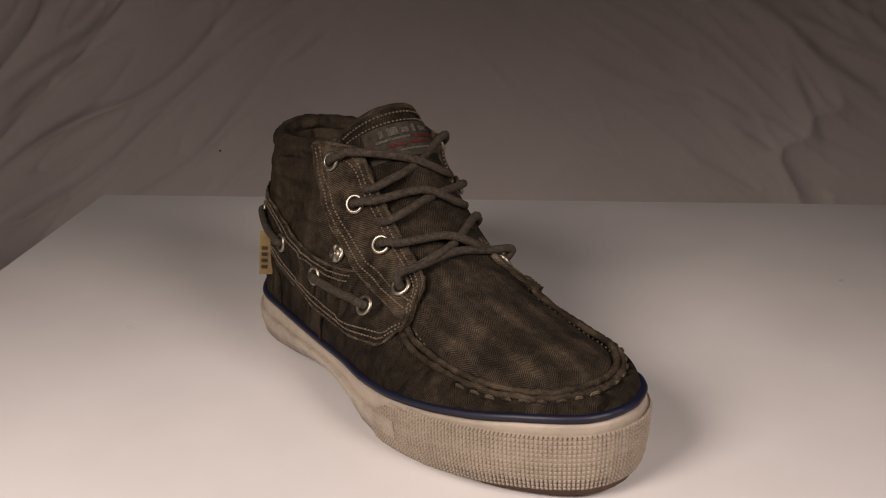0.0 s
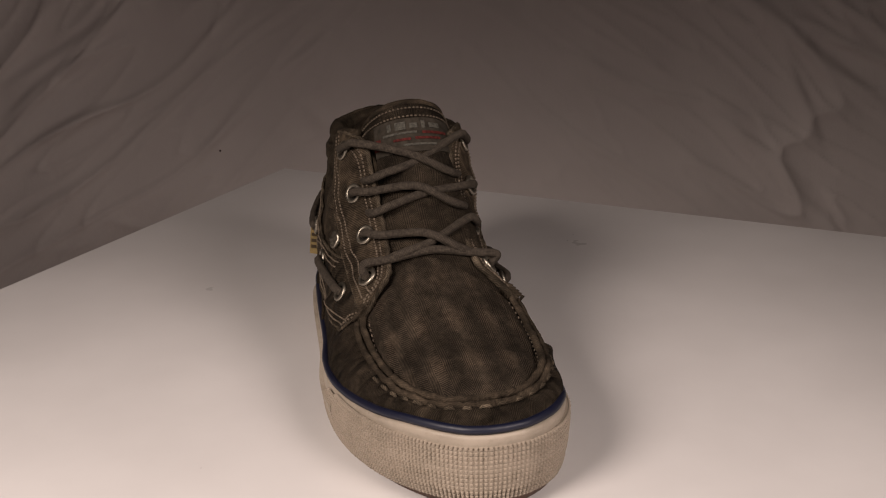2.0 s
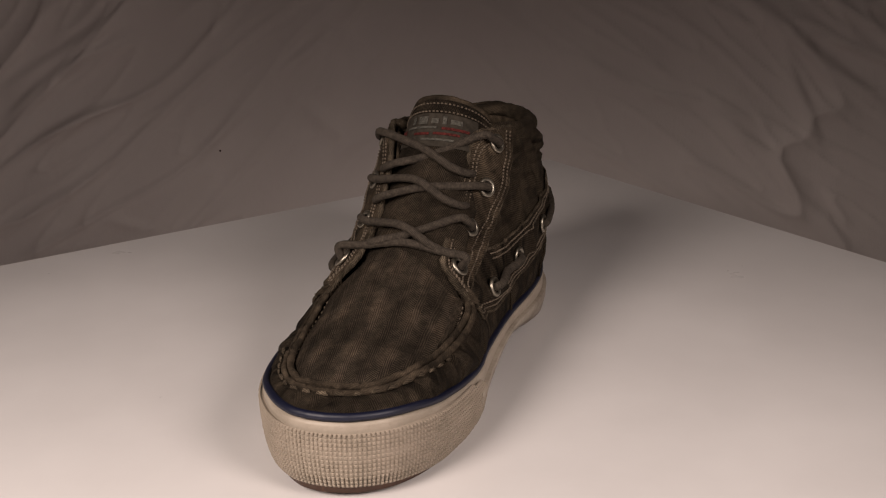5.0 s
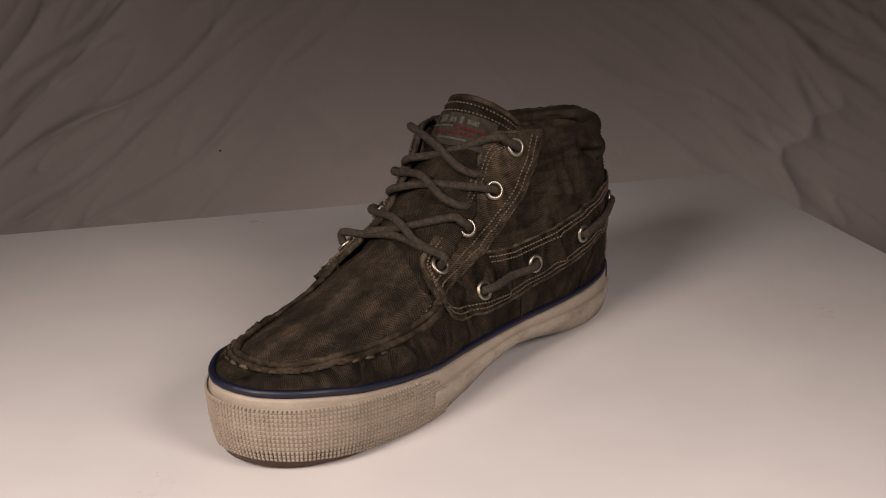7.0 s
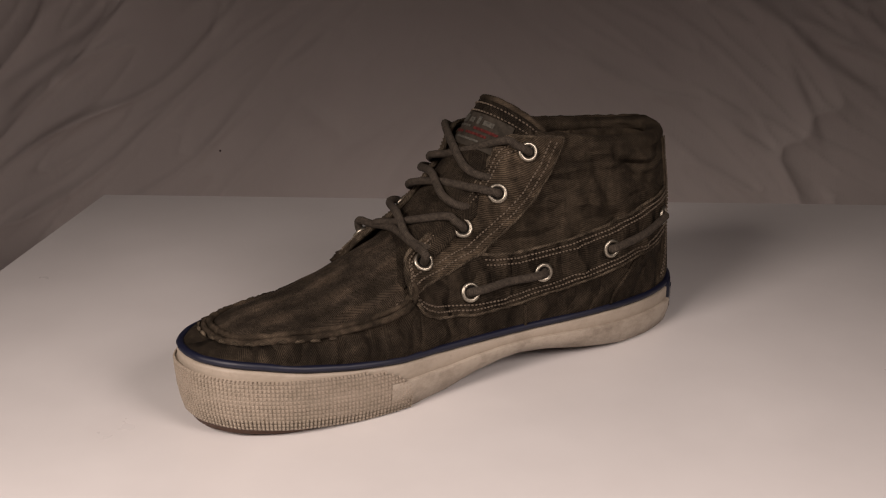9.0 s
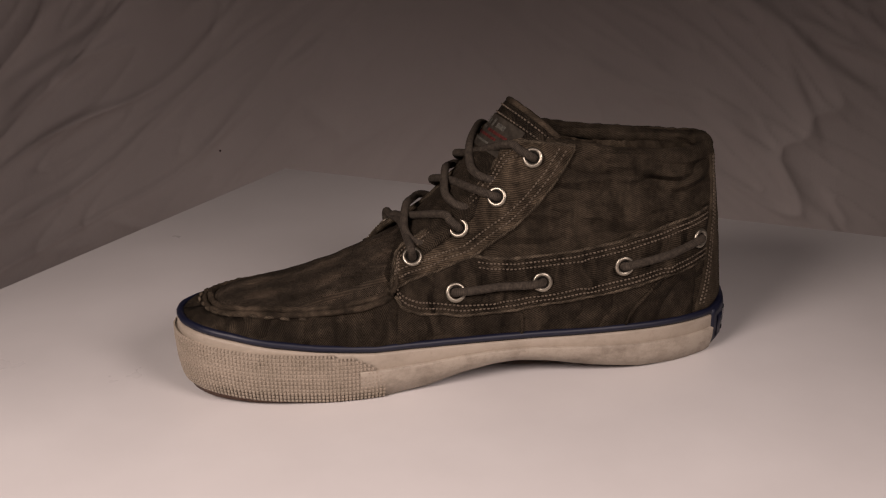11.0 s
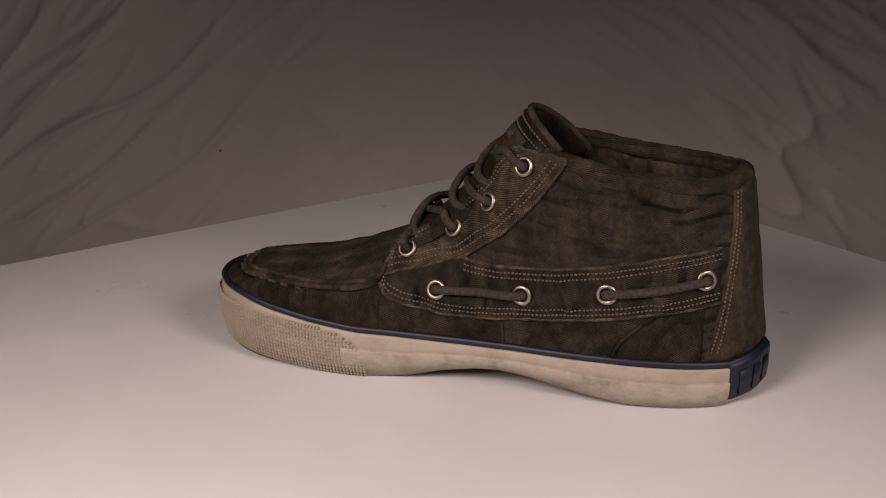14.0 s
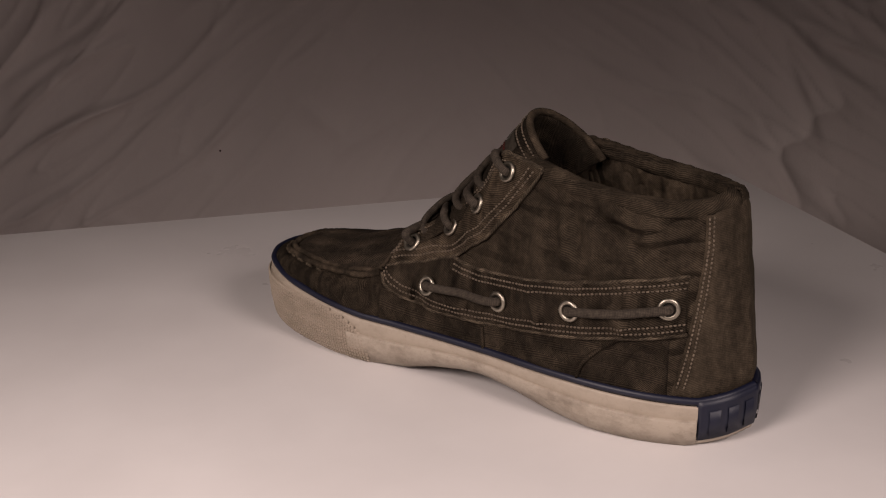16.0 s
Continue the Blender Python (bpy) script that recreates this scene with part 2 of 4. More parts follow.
# folds of the cloth: points across and up, height of the ridge, width
FOLDS = [(0.12, 0.052, 0.186, 0.015, 0.004, 0.006), (0.186, 0.015, 0.257, 0.0, 0.003, 0.006), (0.257, 0.0, 0.377, -0.10, 0.005, 0.008),
         (0.302, 0.107, 0.364, 0.054, 0.005, 0.007), (0.364, 0.054, 0.439, -0.003, 0.006, 0.008), (0.332, 0.06, 0.379, -0.047, 0.004, 0.007),
         (-0.475, -0.003, -0.422, 0.041, 0.006, 0.007), (-0.422, 0.041, -0.341, 0.081, 0.006, 0.007), (-0.445, -0.028, -0.372, 0.005, 0.006, 0.006),
         (-0.197, 0.032, -0.136, 0.078, 0.004, 0.007), (-0.169, 0.008, -0.124, -0.035, 0.003, 0.007), (-0.484, 0.021, -0.332, 0.11, 0.005, 0.009),
         (0.25, 0.015, 0.305, -0.019, 0.004, 0.005), (0.333, -0.071, 0.419, -0.161, 0.005, 0.009), (-0.379, -0.117, -0.328, -0.13, 0.003, 0.005),
         (-0.445, -0.152, -0.394, -0.139, 0.003, 0.005)]


def segment_gap(px, pz, ax, az, bx, bz):
    dx, dz = bx - ax, bz - az
    t = min(max(((px - ax) * dx + (pz - az) * dz) / (dx * dx + dz * dz), 0.0), 1.0)
    gx, gz = px - ax - t * dx, pz - az - t * dz
    return math.hypot(gx, gz), t, 1 if gx * dz - gz * dx > 0 else -1


def build_cloth():
    # stations down the sheet: along the floor, up the sweep, up the wall, closest where the folds are
    lie = [("floor", t) for t in np.linspace(0, 1, 12, endpoint=False)] + [("sweep", t) for t in np.linspace(0, 1, 24, endpoint=False)]
    hang = [("wall", z) for z in list(np.linspace(FLOOR + 0.162, 0.16, 120, endpoint=False)) + list(np.linspace(0.16, 0.95, 24))]
    xs = list(np.linspace(-1.3, -0.6, 24, endpoint=False)) + list(np.linspace(-0.6, 0.6, 360, endpoint=False)) + list(np.linspace(0.6, 1.3, 25))
    rows = []
    for kind, s in lie + hang:
        row = []
        for x in xs:
            # it sweeps up behind the turntable and bows forward at the sides
            back = 0.66 - 0.10 * abs(x) ** 2.2
            if kind == "floor":
                y, z, flat = -0.9 + (back - 0.16 + 0.9) * s, FLOOR + 0.002, 1.0
            elif kind == "sweep":
                a = s * math.pi / 2
                y, z, flat = back - 0.16 + 0.16 * math.sin(a), FLOOR + 0.002 + 0.16 * (1 - math.cos(a)), 0.5
            else:
                y, z, flat = back + 0.05 * max(0.0, s + 0.2) ** 0.8, s, 0.0
            d = 0.0
            for (ax, az, bx, bz, h, w) in FOLDS:
                if flat < 1.0:
                    g, t, side = segment_gap(x, z, ax, az, bx, bz)
                    fade = math.sin(math.pi * min(max(t, 0.03), 0.97)) ** 0.5
                    d += 1.15 * h * fade * math.exp(-(g / (1.5 * w if side > 0 else 0.7 * w)) ** 2)
            p = Vector((x * 2.2, z * 2.2, 3.1))
            # crumpled creases that run outwards and down on either side
            lean = 0.85 if x < 0 else -0.8
            bend = 0.025 * noise.noise(Vector((x * 5, z * 5, 0.4)))
            a, b = (x + lean * z) * 2.6, (z - lean * x + bend) * 15.0
            sides = min(1.0, 0.25 + 1.9 * abs(x))
            d += 0.0070 * sides * (1 - abs(noise.noise(Vector((a, b, 5.0))))) ** 14 + 0.0036 * sides * (1 - abs(noise.noise(Vector((a * 2.3, b * 2.1, 9.0))))) ** 14
            d += 0.006 * noise.noise(p) + 0.004 * noise.noise(p * 3.3) + 0.0015 * noise.noise(Vector((x * 19 + z * 12, z * 7, 1.3)))
            if flat == 1.0:
                row.append((x, y, z + 0.2 * max(d, 0.0)))
            else:
                row.append((x, y - d, z))
        rows.append(row)
    bm = bmesh.new()
    sheet(bm, rows)
    ob = part("backdrop", bm, cloth_weave(), None)
    tagged(ob, "creased off-white cloth hung behind and under the turntable", "backdrop", kind="structure")
    bm = bmesh.new()
    bmesh.ops.create_uvsphere(bm, u_segments=8, v_segments=6, radius=0.0011)
    fleck = part("lint_fleck", bm, plain("dark_lint", (0.03, 0.01, 0.01)), ob, "tiny dark red fleck of lint")
    fleck.location = FLECK


def build_board():
    table = new("turntable")
    half, thick, ang = 0.576 * K, 0.006, math.radians(51.0)
    bm = bmesh.new()
    bmesh.ops.create_cube(bm, size=1.0)
    for v in bm.verts:
        v.co = (v.co.x * 2 * half, v.co.y * 2 * half, (v.co.z - 0.5) * thick)
    bmesh.ops.bevel(bm, geom=bm.edges[:], offset=0.0012, segments=2, affect="EDGES")
    bmesh.ops.rotate(bm, verts=bm.verts, matrix=Matrix.Rotation(ang, 3, "Z"))
    part("board", bm, board_paint(), table, "smooth square white board", smooth=False)
    bm = bmesh.new()
    prof = [(0.0, -0.0065), (0.11, -0.0065), (0.115, -0.012), (0.115, -0.03), (0.09, -0.04), (0.09, FLOOR + 0.02), (0.12, FLOOR + 0.015), (0.12, FLOOR + 0.004), (0.0, FLOOR + 0.004)]
    sheet(bm, [[(r * math.cos(a), r * math.sin(a), z) for r, z in prof] for a in np.linspace(0, 2 * math.pi, 48, endpoint=False)], close_u=True)
    bmesh.ops.remove_doubles(bm, verts=bm.verts, dist=1e-5)
    part("base", bm, plain("grey_turntable_base", (0.25, 0.25, 0.25), 0.5), table, "grey round turntable base")
    return tagged(table, "square white turntable board turning slowly on a round base", "turntable")


# ---- the shoe: fitted lines ----
CX = -0.040                                    # middle line of the shoe
# along the shoe, half width to the inner side, half width to the outer side
OUT = [(-0.258, 0.0, 0.0), (-0.2573, 0.0105, 0.0090), (-0.2515, 0.030, 0.0255), (-0.232, 0.0545, 0.0475), (-0.197, 0.0725, 0.0705), (-0.15, 0.0805, 0.0875), (-0.10, 0.0835, 0.0975),
       (-0.05, 0.0785, 0.098), (0.0, 0.0765, 0.091), (0.05, 0.0765, 0.087), (0.10, 0.0805, 0.083), (0.15, 0.081, 0.078), (0.20, 0.073, 0.070),
       (0.24, 0.057, 0.048), (0.262, 0.037, 0.023), (0.2735, 0.009, -0.009)]
ZP = [(-0.258, 0.0695), (-0.234, 0.0680), (-0.214, 0.0655), (-0.179, 0.0585), (-0.141, 0.0525), (-0.09, 0.0470), (-0.04, 0.0445), (0.04, 0.0425), (0.14, 0.042),
      (0.194, 0.040), (0.244, 0.038), (0.278, 0.045)]
ZB = [(-0.262, 0.0120), (-0.22, 0.0085), (-0.197, 0.0060), (-0.166, 0.0030), (-0.134, 0.0005), (-0.08, 0.0), (-0.041, 0.004), (-0.01, 0.012), (0.021, 0.017),
      (0.042, 0.018), (0.072, 0.015), (0.113, 0.008), (0.16, 0.002), (0.20, 0.0), (0.236, 0.0), (0.26, 0.004), (0.278, 0.008)]
# top line of the side walls for each point of OUT's stations: base station, then along, half width, height
TOP = [(-0.258, -0.229, 0.0, 0.078), (-0.2573, -0.2284, 0.0095, 0.0781), (-0.2515, -0.224, 0.026, 0.0785), (-0.232, -0.2115, 0.044, 0.0805), (-0.197, -0.185, 0.059, 0.0825), (-0.15, -0.145, 0.067, 0.081),
       (-0.10, -0.10, 0.070, 0.084), (-0.08, -0.073, 0.068, 0.092), (-0.06, -0.066, 0.053, 0.108), (-0.045, -0.058, 0.039, 0.123), (-0.02, -0.03, 0.0340, 0.138),
       (0.0, -0.008, 0.0335, 0.153), (0.03, 0.028, 0.0355, 0.187), (0.05, 0.045, 0.0385, 0.2125), (0.065, 0.068, 0.0475, 0.2150), (0.10, 0.10, 0.0590, 0.2115),
       (0.15, 0.145, 0.066, 0.204), (0.20, 0.20, 0.063, 0.199), (0.24, 0.232, 0.047, 0.199), (0.262, 0.2455, 0.028, 0.201), (0.2735, 0.2490, 0.008, 0.2025)]
# by how much the outer side's top line lies nearer to the middle, and lower, than the inner side's
NARROW = [(-0.258, 0.0), (-0.232, 0.006), (-0.197, 0.006), (-0.15, 0.004), (-0.08, 0.001), (-0.06, 0.0), (0.05, 0.0), (0.065, 0.002), (0.10, 0.0065), (0.15, 0.013),
          (0.20, 0.017), (0.24, 0.021), (0.262, 0.019), (0.2735, 0.016)]
LOWER = [(-0.258, 0.0), (-0.2515, 0.0015), (-0.232, 0.0055), (-0.197, 0.0095), (-0.15, 0.008), (-0.10, 0.006), (-0.06, 0.002), (-0.02, 0.0)]
BULGE = [(-0.262, 0.004), (-0.2, 0.006), (-0.1, 0.007), (-0.05, 0.0080), (0.0, 0.0110), (0.05, 0.0100), (0.10, 0.0085), (0.15, 0.0090), (0.20, 0.006), (0.24, 0.002), (0.278, 0.0)]
# by how much more the outer side swells
OUTER = [(-0.10, 0.0), (-0.04, 0.0015), (0.0, 0.0035), (0.06, -0.0015), (0.14, -0.0055), (0.20, -0.005), (0.25, 0.0)]
STAY_LOW = [(-0.08, 0.0935), (-0.065, 0.097), (-0.029, 0.106), (0.006, 0.119), (0.042, 0.143), (0.061, 0.161), (0.081, 0.184), (0.10, 0.212)]
STRAP_LOW = [(-0.071, 0.094), (-0.067, 0.083), (-0.060, 0.077), (-0.049, 0.073), (-0.009, 0.068), (0.041, 0.069), (0.091, 0.075), (0.141, 0.082), (0.191, 0.091), (0.25, 0.100)]
STRAP_TOP = [(-0.08, 0.0935), (-0.065, 0.097), (-0.029, 0.106), (0.002, 0.119), (0.02, 0.1165), (0.041, 0.1155), (0.09, 0.120), (0.139, 0.128), (0.189, 0.139), (0.25, 0.149)]
NQ = len(OUT) - 1


@functools.lru_cache(None)
def q_of(y):
    """Index along the outline at which its station is y."""
    lo, hi = 0.0, float(NQ)
    for _ in range(40):
        mid = (lo + hi) / 2
        if spline(OUT, mid)[0] < y:
            lo = mid
        else:
            hi = mid
    return (lo + hi) / 2


TOPQ = [q_of(r[0]) for r in TOP]
TOPQ[0], TOPQ[-1] = 0.0, float(NQ)


@functools.lru_cache(200000)
def rim_flat(side, q, k):
    """Outline point of the sole, k of its half width, and its outward direction."""
    y, wi, wo = spline(OUT, q)
    y0, a0, b0 = spline(OUT, max(q - 0.05, 0))
    y1, a1, b1 = spline(OUT, min(q + 0.05, NQ))
    w = wi if side > 0 else wo
    dw = (a1 - a0) if side > 0 else (b1 - b0)
    d = Vector((y1 - y0, -dw, 0))           # normal of (dw along x, dy along y)
    n = Vector((side * d.x, d.y, 0))
    n.normalize()
    return Vector((CX + side * w, y, 0)) - n * (1 - k) * 0.09, n, y


def rim(side, q, k=1.0):
    p, n, y = rim_flat(side, q, k)
    return p.copy(), n.copy(), y


@functools.lru_cache(200000)
def frame_of_wall(side, q):
    """Base, middle and top of the upper at q, with the outward direction."""
    b, n, y = rim(side, q, 0.95)
    b.z = lerp_table(ZP, y) - 0.004
    t = top_line(side, q)
    return b, (b + t) / 2 + n * 2 * (lerp_table(BULGE, y) + (lerp_table(OUTER, y) if side < 0 else 0.0)) + Vector((0, 0, 0.008)), t, n


def top_line(side, q):
    i = max(0, min(len(TOPQ) - 2, int(np.searchsorted(TOPQ, q, side="right")) - 1))
    t = (q - TOPQ[i]) / (TOPQ[i + 1] - TOPQ[i])
    base, y, w, z = spline(TOP, i + t)
    if side < 0:
        w, z = w - lerp_table(NARROW, base), z - lerp_table(LOWER, base)
    return Vector((CX + side * w, y, z))


# folds in the canvas: along and height of both ends, depth, width
CREASES = [(0.112, 0.206, 0.122, 0.155, -0.0026, 0.005), (0.155, 0.191, 0.197, 0.163, -0.0030, 0.0045), (0.188, 0.195, 0.242, 0.185, -0.0026, 0.004), (0.205, 0.177, 0.242, 0.172, -0.0028, 0.004),
           (0.165, 0.192, 0.240, 0.168, 0.0034, 0.006), (0.185, 0.168, 0.240, 0.182, 0.0030, 0.005), (0.128, 0.196, 0.150, 0.135, -0.0026, 0.008), (0.115, 0.190, 0.128, 0.150, 0.0024, 0.006),
           (0.060, 0.140, 0.085, 0.123, -0.002, 0.006), (-0.02, 0.086, 0.02, 0.078, 0.0026, 0.005), (-0.045, 0.090, -0.025, 0.072, -0.0022, 0.005), (0.10, 0.110, 0.108, 0.088, 0.0022, 0.005),
           (-0.14, 0.076, -0.11, 0.060, 0.0024, 0.006), (-0.09, 0.080, -0.075, 0.058, -0.0026, 0.006), (-0.01, 0.125, 0.015, 0.135, -0.002, 0.005), (0.17, 0.118, 0.185, 0.098, 0.002, 0.004)]


def crease_depth(y, z):
    d = 0.0
    for ay, az, by, bz, h, w in CREASES:
        if ay - 0.02 < y < by + 0.02:
            g, t, _ = segment_gap(y, z, ay, az, by, bz)
            if g < 3 * w:
                d += 2.0 * h * math.exp(-(g / w) ** 2)
    return d


@functools.lru_cache(200000)
def slope_of_wall(side, q):
    """How base, middle and top change along the outline."""
    a, c = frame_of_wall(side, max(q - 0.04, 0.0)), frame_of_wall(side, min(q + 0.04, float(NQ)))
    return [(y - x) * side for x, y in zip(a[:3], c[:3])]


def wall(side, q, v, off=0.0, rough=True):
    """Point of the shoe's upper: q along the outline, v from the sole (0) to the top line (1), off outwards."""
    b, m, t, n = frame_of_wall(side, q)
    p = b * (1 - v) ** 2 + m * 2 * v * (1 - v) + t * v * v
    tan = (m - b) * (1 - v) + (t - m) * v
    db, dm, dt = slope_of_wall(side, q)
    along = db * (1 - v) ** 2 + dm * 2 * v * (1 - v) + dt * v * v
    nor = along.cross(tan)
    nor.normalize()
    if rough:
        fade = min(1.0, 6 * min(v, 1.02 - v)) * (1 - 0.75 * min(1.0, max(0.0, (p.y - 0.19) / 0.05)))
        s = Vector((side * 3.0 + p.x * 4, p.y * 13, p.z * 26))
        off += fade * (0.0026 * noise.noise(s) + 0.0018 * noise.noise(s * 2.7) + 0.0021 * noise.noise(Vector((p.y * 22 + p.z * 46, p.z * 11 - p.y * 14, side))) + crease_depth(p.y + (0.012 if side < 0 else 0.0), p.z) * min(1.0, max(0.0, (0.243 - p.y) / 0.02 if side > 0 else (0.215 - p.y) / 0.05)) * (1.0 if side > 0 else 0.6))
    return p + nor * off, nor


@functools.lru_cache(None)
def line_at(side, q, table):
    b, m, t, _ = frame_of_wall(side, q)
    lo, hi = 0.0, 1.0
    for _ in range(14):
        v = (lo + hi) / 2
        u = 1 - v
        y, z = (b[i] * u * u + m[i] * 2 * v * u + t[i] * v * v for i in (1, 2))
        if z < lerp_table(table, y):
            lo = v
        else:
            hi = v
    return (lo + hi) / 2


def v_at(side, q, table):
    """Height along the wall at which it crosses the line of the table."""
    return line_at(side, q, tuple(table))


def nearest(side, y, z):
    """The q and v of the wall nearest to a place seen from the side."""
    best = (9.0, NQ / 2, 0.5)
    span_q, span_v = NQ / 2, 0.5
    for _ in range(5):
        q0, v0 = best[1], best[2]
        for i in range(-14, 15):
            q = min(max(q0 + span_q * i / 14, 0.0), float(NQ))
            b, m, t, _n = frame_of_wall(side, q)
            for j in range(-8, 9):
                v = min(max(v0 + span_v * j / 8, 0.0), 1.0)
                u = 1 - v
                d = (b.y * u * u + m.y * 2 * v * u + t.y * v * v - y) ** 2 + (b.z * u * u + m.z * 2 * v * u + t.z * v * v - z) ** 2
                if d < best[0]:
                    best = (d, q, v)
        span_q, span_v = span_q / 6, span_v / 4
    return best[1], best[2]


def m3(p):
    return (p[0] * K, p[1] * K, p[2] * K)


def patch(bm, side, q0, q1, low, high, off, nq=120, nv=14, soft=0.0022):
    """A piece of canvas lying on the wall, with a thick rounded edge all round."""
    rows = []
    for i in range(nq + 1):
        q = q0 + (q1 - q0) * i / nq
        a, b = low(q), high(q)
        b = max(b, a + 0.001)
        end = min(1.0, min(i, nq - i) / 1.5)
        row = [wall(side, q, a, -0.001)[0], wall(side, q, a, off * 0.7 * end)[0]]
        for j in range(nv + 1):
            v = a + (b - a) * (0.015 + 0.97 * j / nv)
            row.append(wall(side, q, v, off * end if end > 0 else -0.001)[0])
        row += [wall(side, q, b, off * 0.7 * end)[0], wall(side, q, b, -0.001)[0]]
        rows.append([m3(p) for p in row])
    sheet(bm, rows)


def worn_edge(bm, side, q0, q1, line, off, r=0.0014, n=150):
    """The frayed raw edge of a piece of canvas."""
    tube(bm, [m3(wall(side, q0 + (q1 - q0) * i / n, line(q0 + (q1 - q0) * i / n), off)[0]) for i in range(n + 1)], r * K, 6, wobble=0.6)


def stitch_row(bm, pts, length, gap, radius):
    """Short thread stitches along a line of (point, normal)."""
    path = [(Vector(p), Vector(n)) for p, n in pts]
    step = length + gap
    due = gap
    for (p0, n0), (p1, n1) in zip(path, path[1:]):
        d = p1 - p0
        seg = d.length
        if seg < 1e-9:
            continue
        while due < seg:
            c = p0 + d * (due / seg)
            dirn = d / seg
            nor = n0.normalized()
            side = dirn.cross(nor)
            side.normalize()
            dirn = (dirn + side * random.uniform(-0.12, 0.12)).normalized()
            half = length * random.uniform(0.40, 0.55)
            ring = []
            for t, r in ((-1.0, 0.35), (-0.6, 1.0), (0.6, 1.0), (1.0, 0.35)):
                o = c + dirn * half * t + nor * radius * (0.5 if abs(t) < 0.9 else -0.3)
                ring.append([o + (side * math.cos(a) + nor * math.sin(a)) * radius * r for a in (0, 1.257, 2.513, 3.77, 5.03)])
            sheet(bm, [[m3(p) for p in r] for r in ring], close_v=True)
            due += step * random.uniform(0.93, 1.07)
        due -= seg


def wall_line(side, qv, off):
    return [wall(side, q, v, off) for q, v in qv]


def ring(bm, p, n, big, small, flat=1.0, seg=24, sides=8):
    n = Vector(n).normalized()
    u = n.orthogonal().normalized()
    w = n.cross(u)
    rows = []
    for i in range(seg):
        a = 2 * math.pi * i / seg
        c = u * math.cos(a) + w * math.sin(a)
        rows.append([m3(Vector(p) + c * (big + small * math.cos(b)) + n * small * flat * math.sin(b)) for b in np.linspace(0, 2 * math.pi, sides, endpoint=False)])
    sheet(bm, rows, close_u=True, close_v=True)


def disc(bm, p, n, r, lift=0.0, seg=20):
    n = Vector(n).normalized()
    u = n.orthogonal().normalized()
    w = n.cross(u)
    bm.faces.new([bm.verts.new(m3(Vector(p) + n * lift + (u * math.cos(a) + w * math.sin(a)) * r)) for a in np.linspace(0, 2 * math.pi, seg, endpoint=False)])


# profile of the sole's wall: share of height, share of width
SOLE_WALL = [(0.0, 0.80), (0.0, 0.925), (0.05, 0.945), (0.16, 0.962), (0.40, 0.985), (0.70, 0.998), (0.95, 1.0), (1.0, 0.992), (1.0, 0.93)]


def heel_full(k, y):
    """Less inward slope of the sole's wall under the heel."""
    return 1 - (1 - k) * (1 - 0.6 * min(1.0, max(0.0, (y - 0.08) / 0.08)))


def sole_point(side, q, h, out=0.0):
    """Point on the sole's side: h from the ground edge (0) to the top edge (1)."""
    y = spline(OUT, q)[0]
    k = float(np.interp(h, [0.0, 0.05, 0.16, 0.40, 0.70, 0.95, 1.0], [0.925, 0.945, 0.962, 0.985, 0.998, 1.0, 0.992]))
    p, n, _ = rim(side, q, heel_full(k, y))
    zb, zp = lerp_table(ZB, y), lerp_table(ZP, y) - 0.003
    p.z = zb + (zp - zb) * h
    return p + n * out, n


def both_sides(n):
    """(side, q) all the way round, from the heel along the inner side to the toe and back."""
    run = [(1, NQ * (1 - i / n)) for i in range(n)]
    return run + [(-1, NQ * i / n) for i in range(n)]


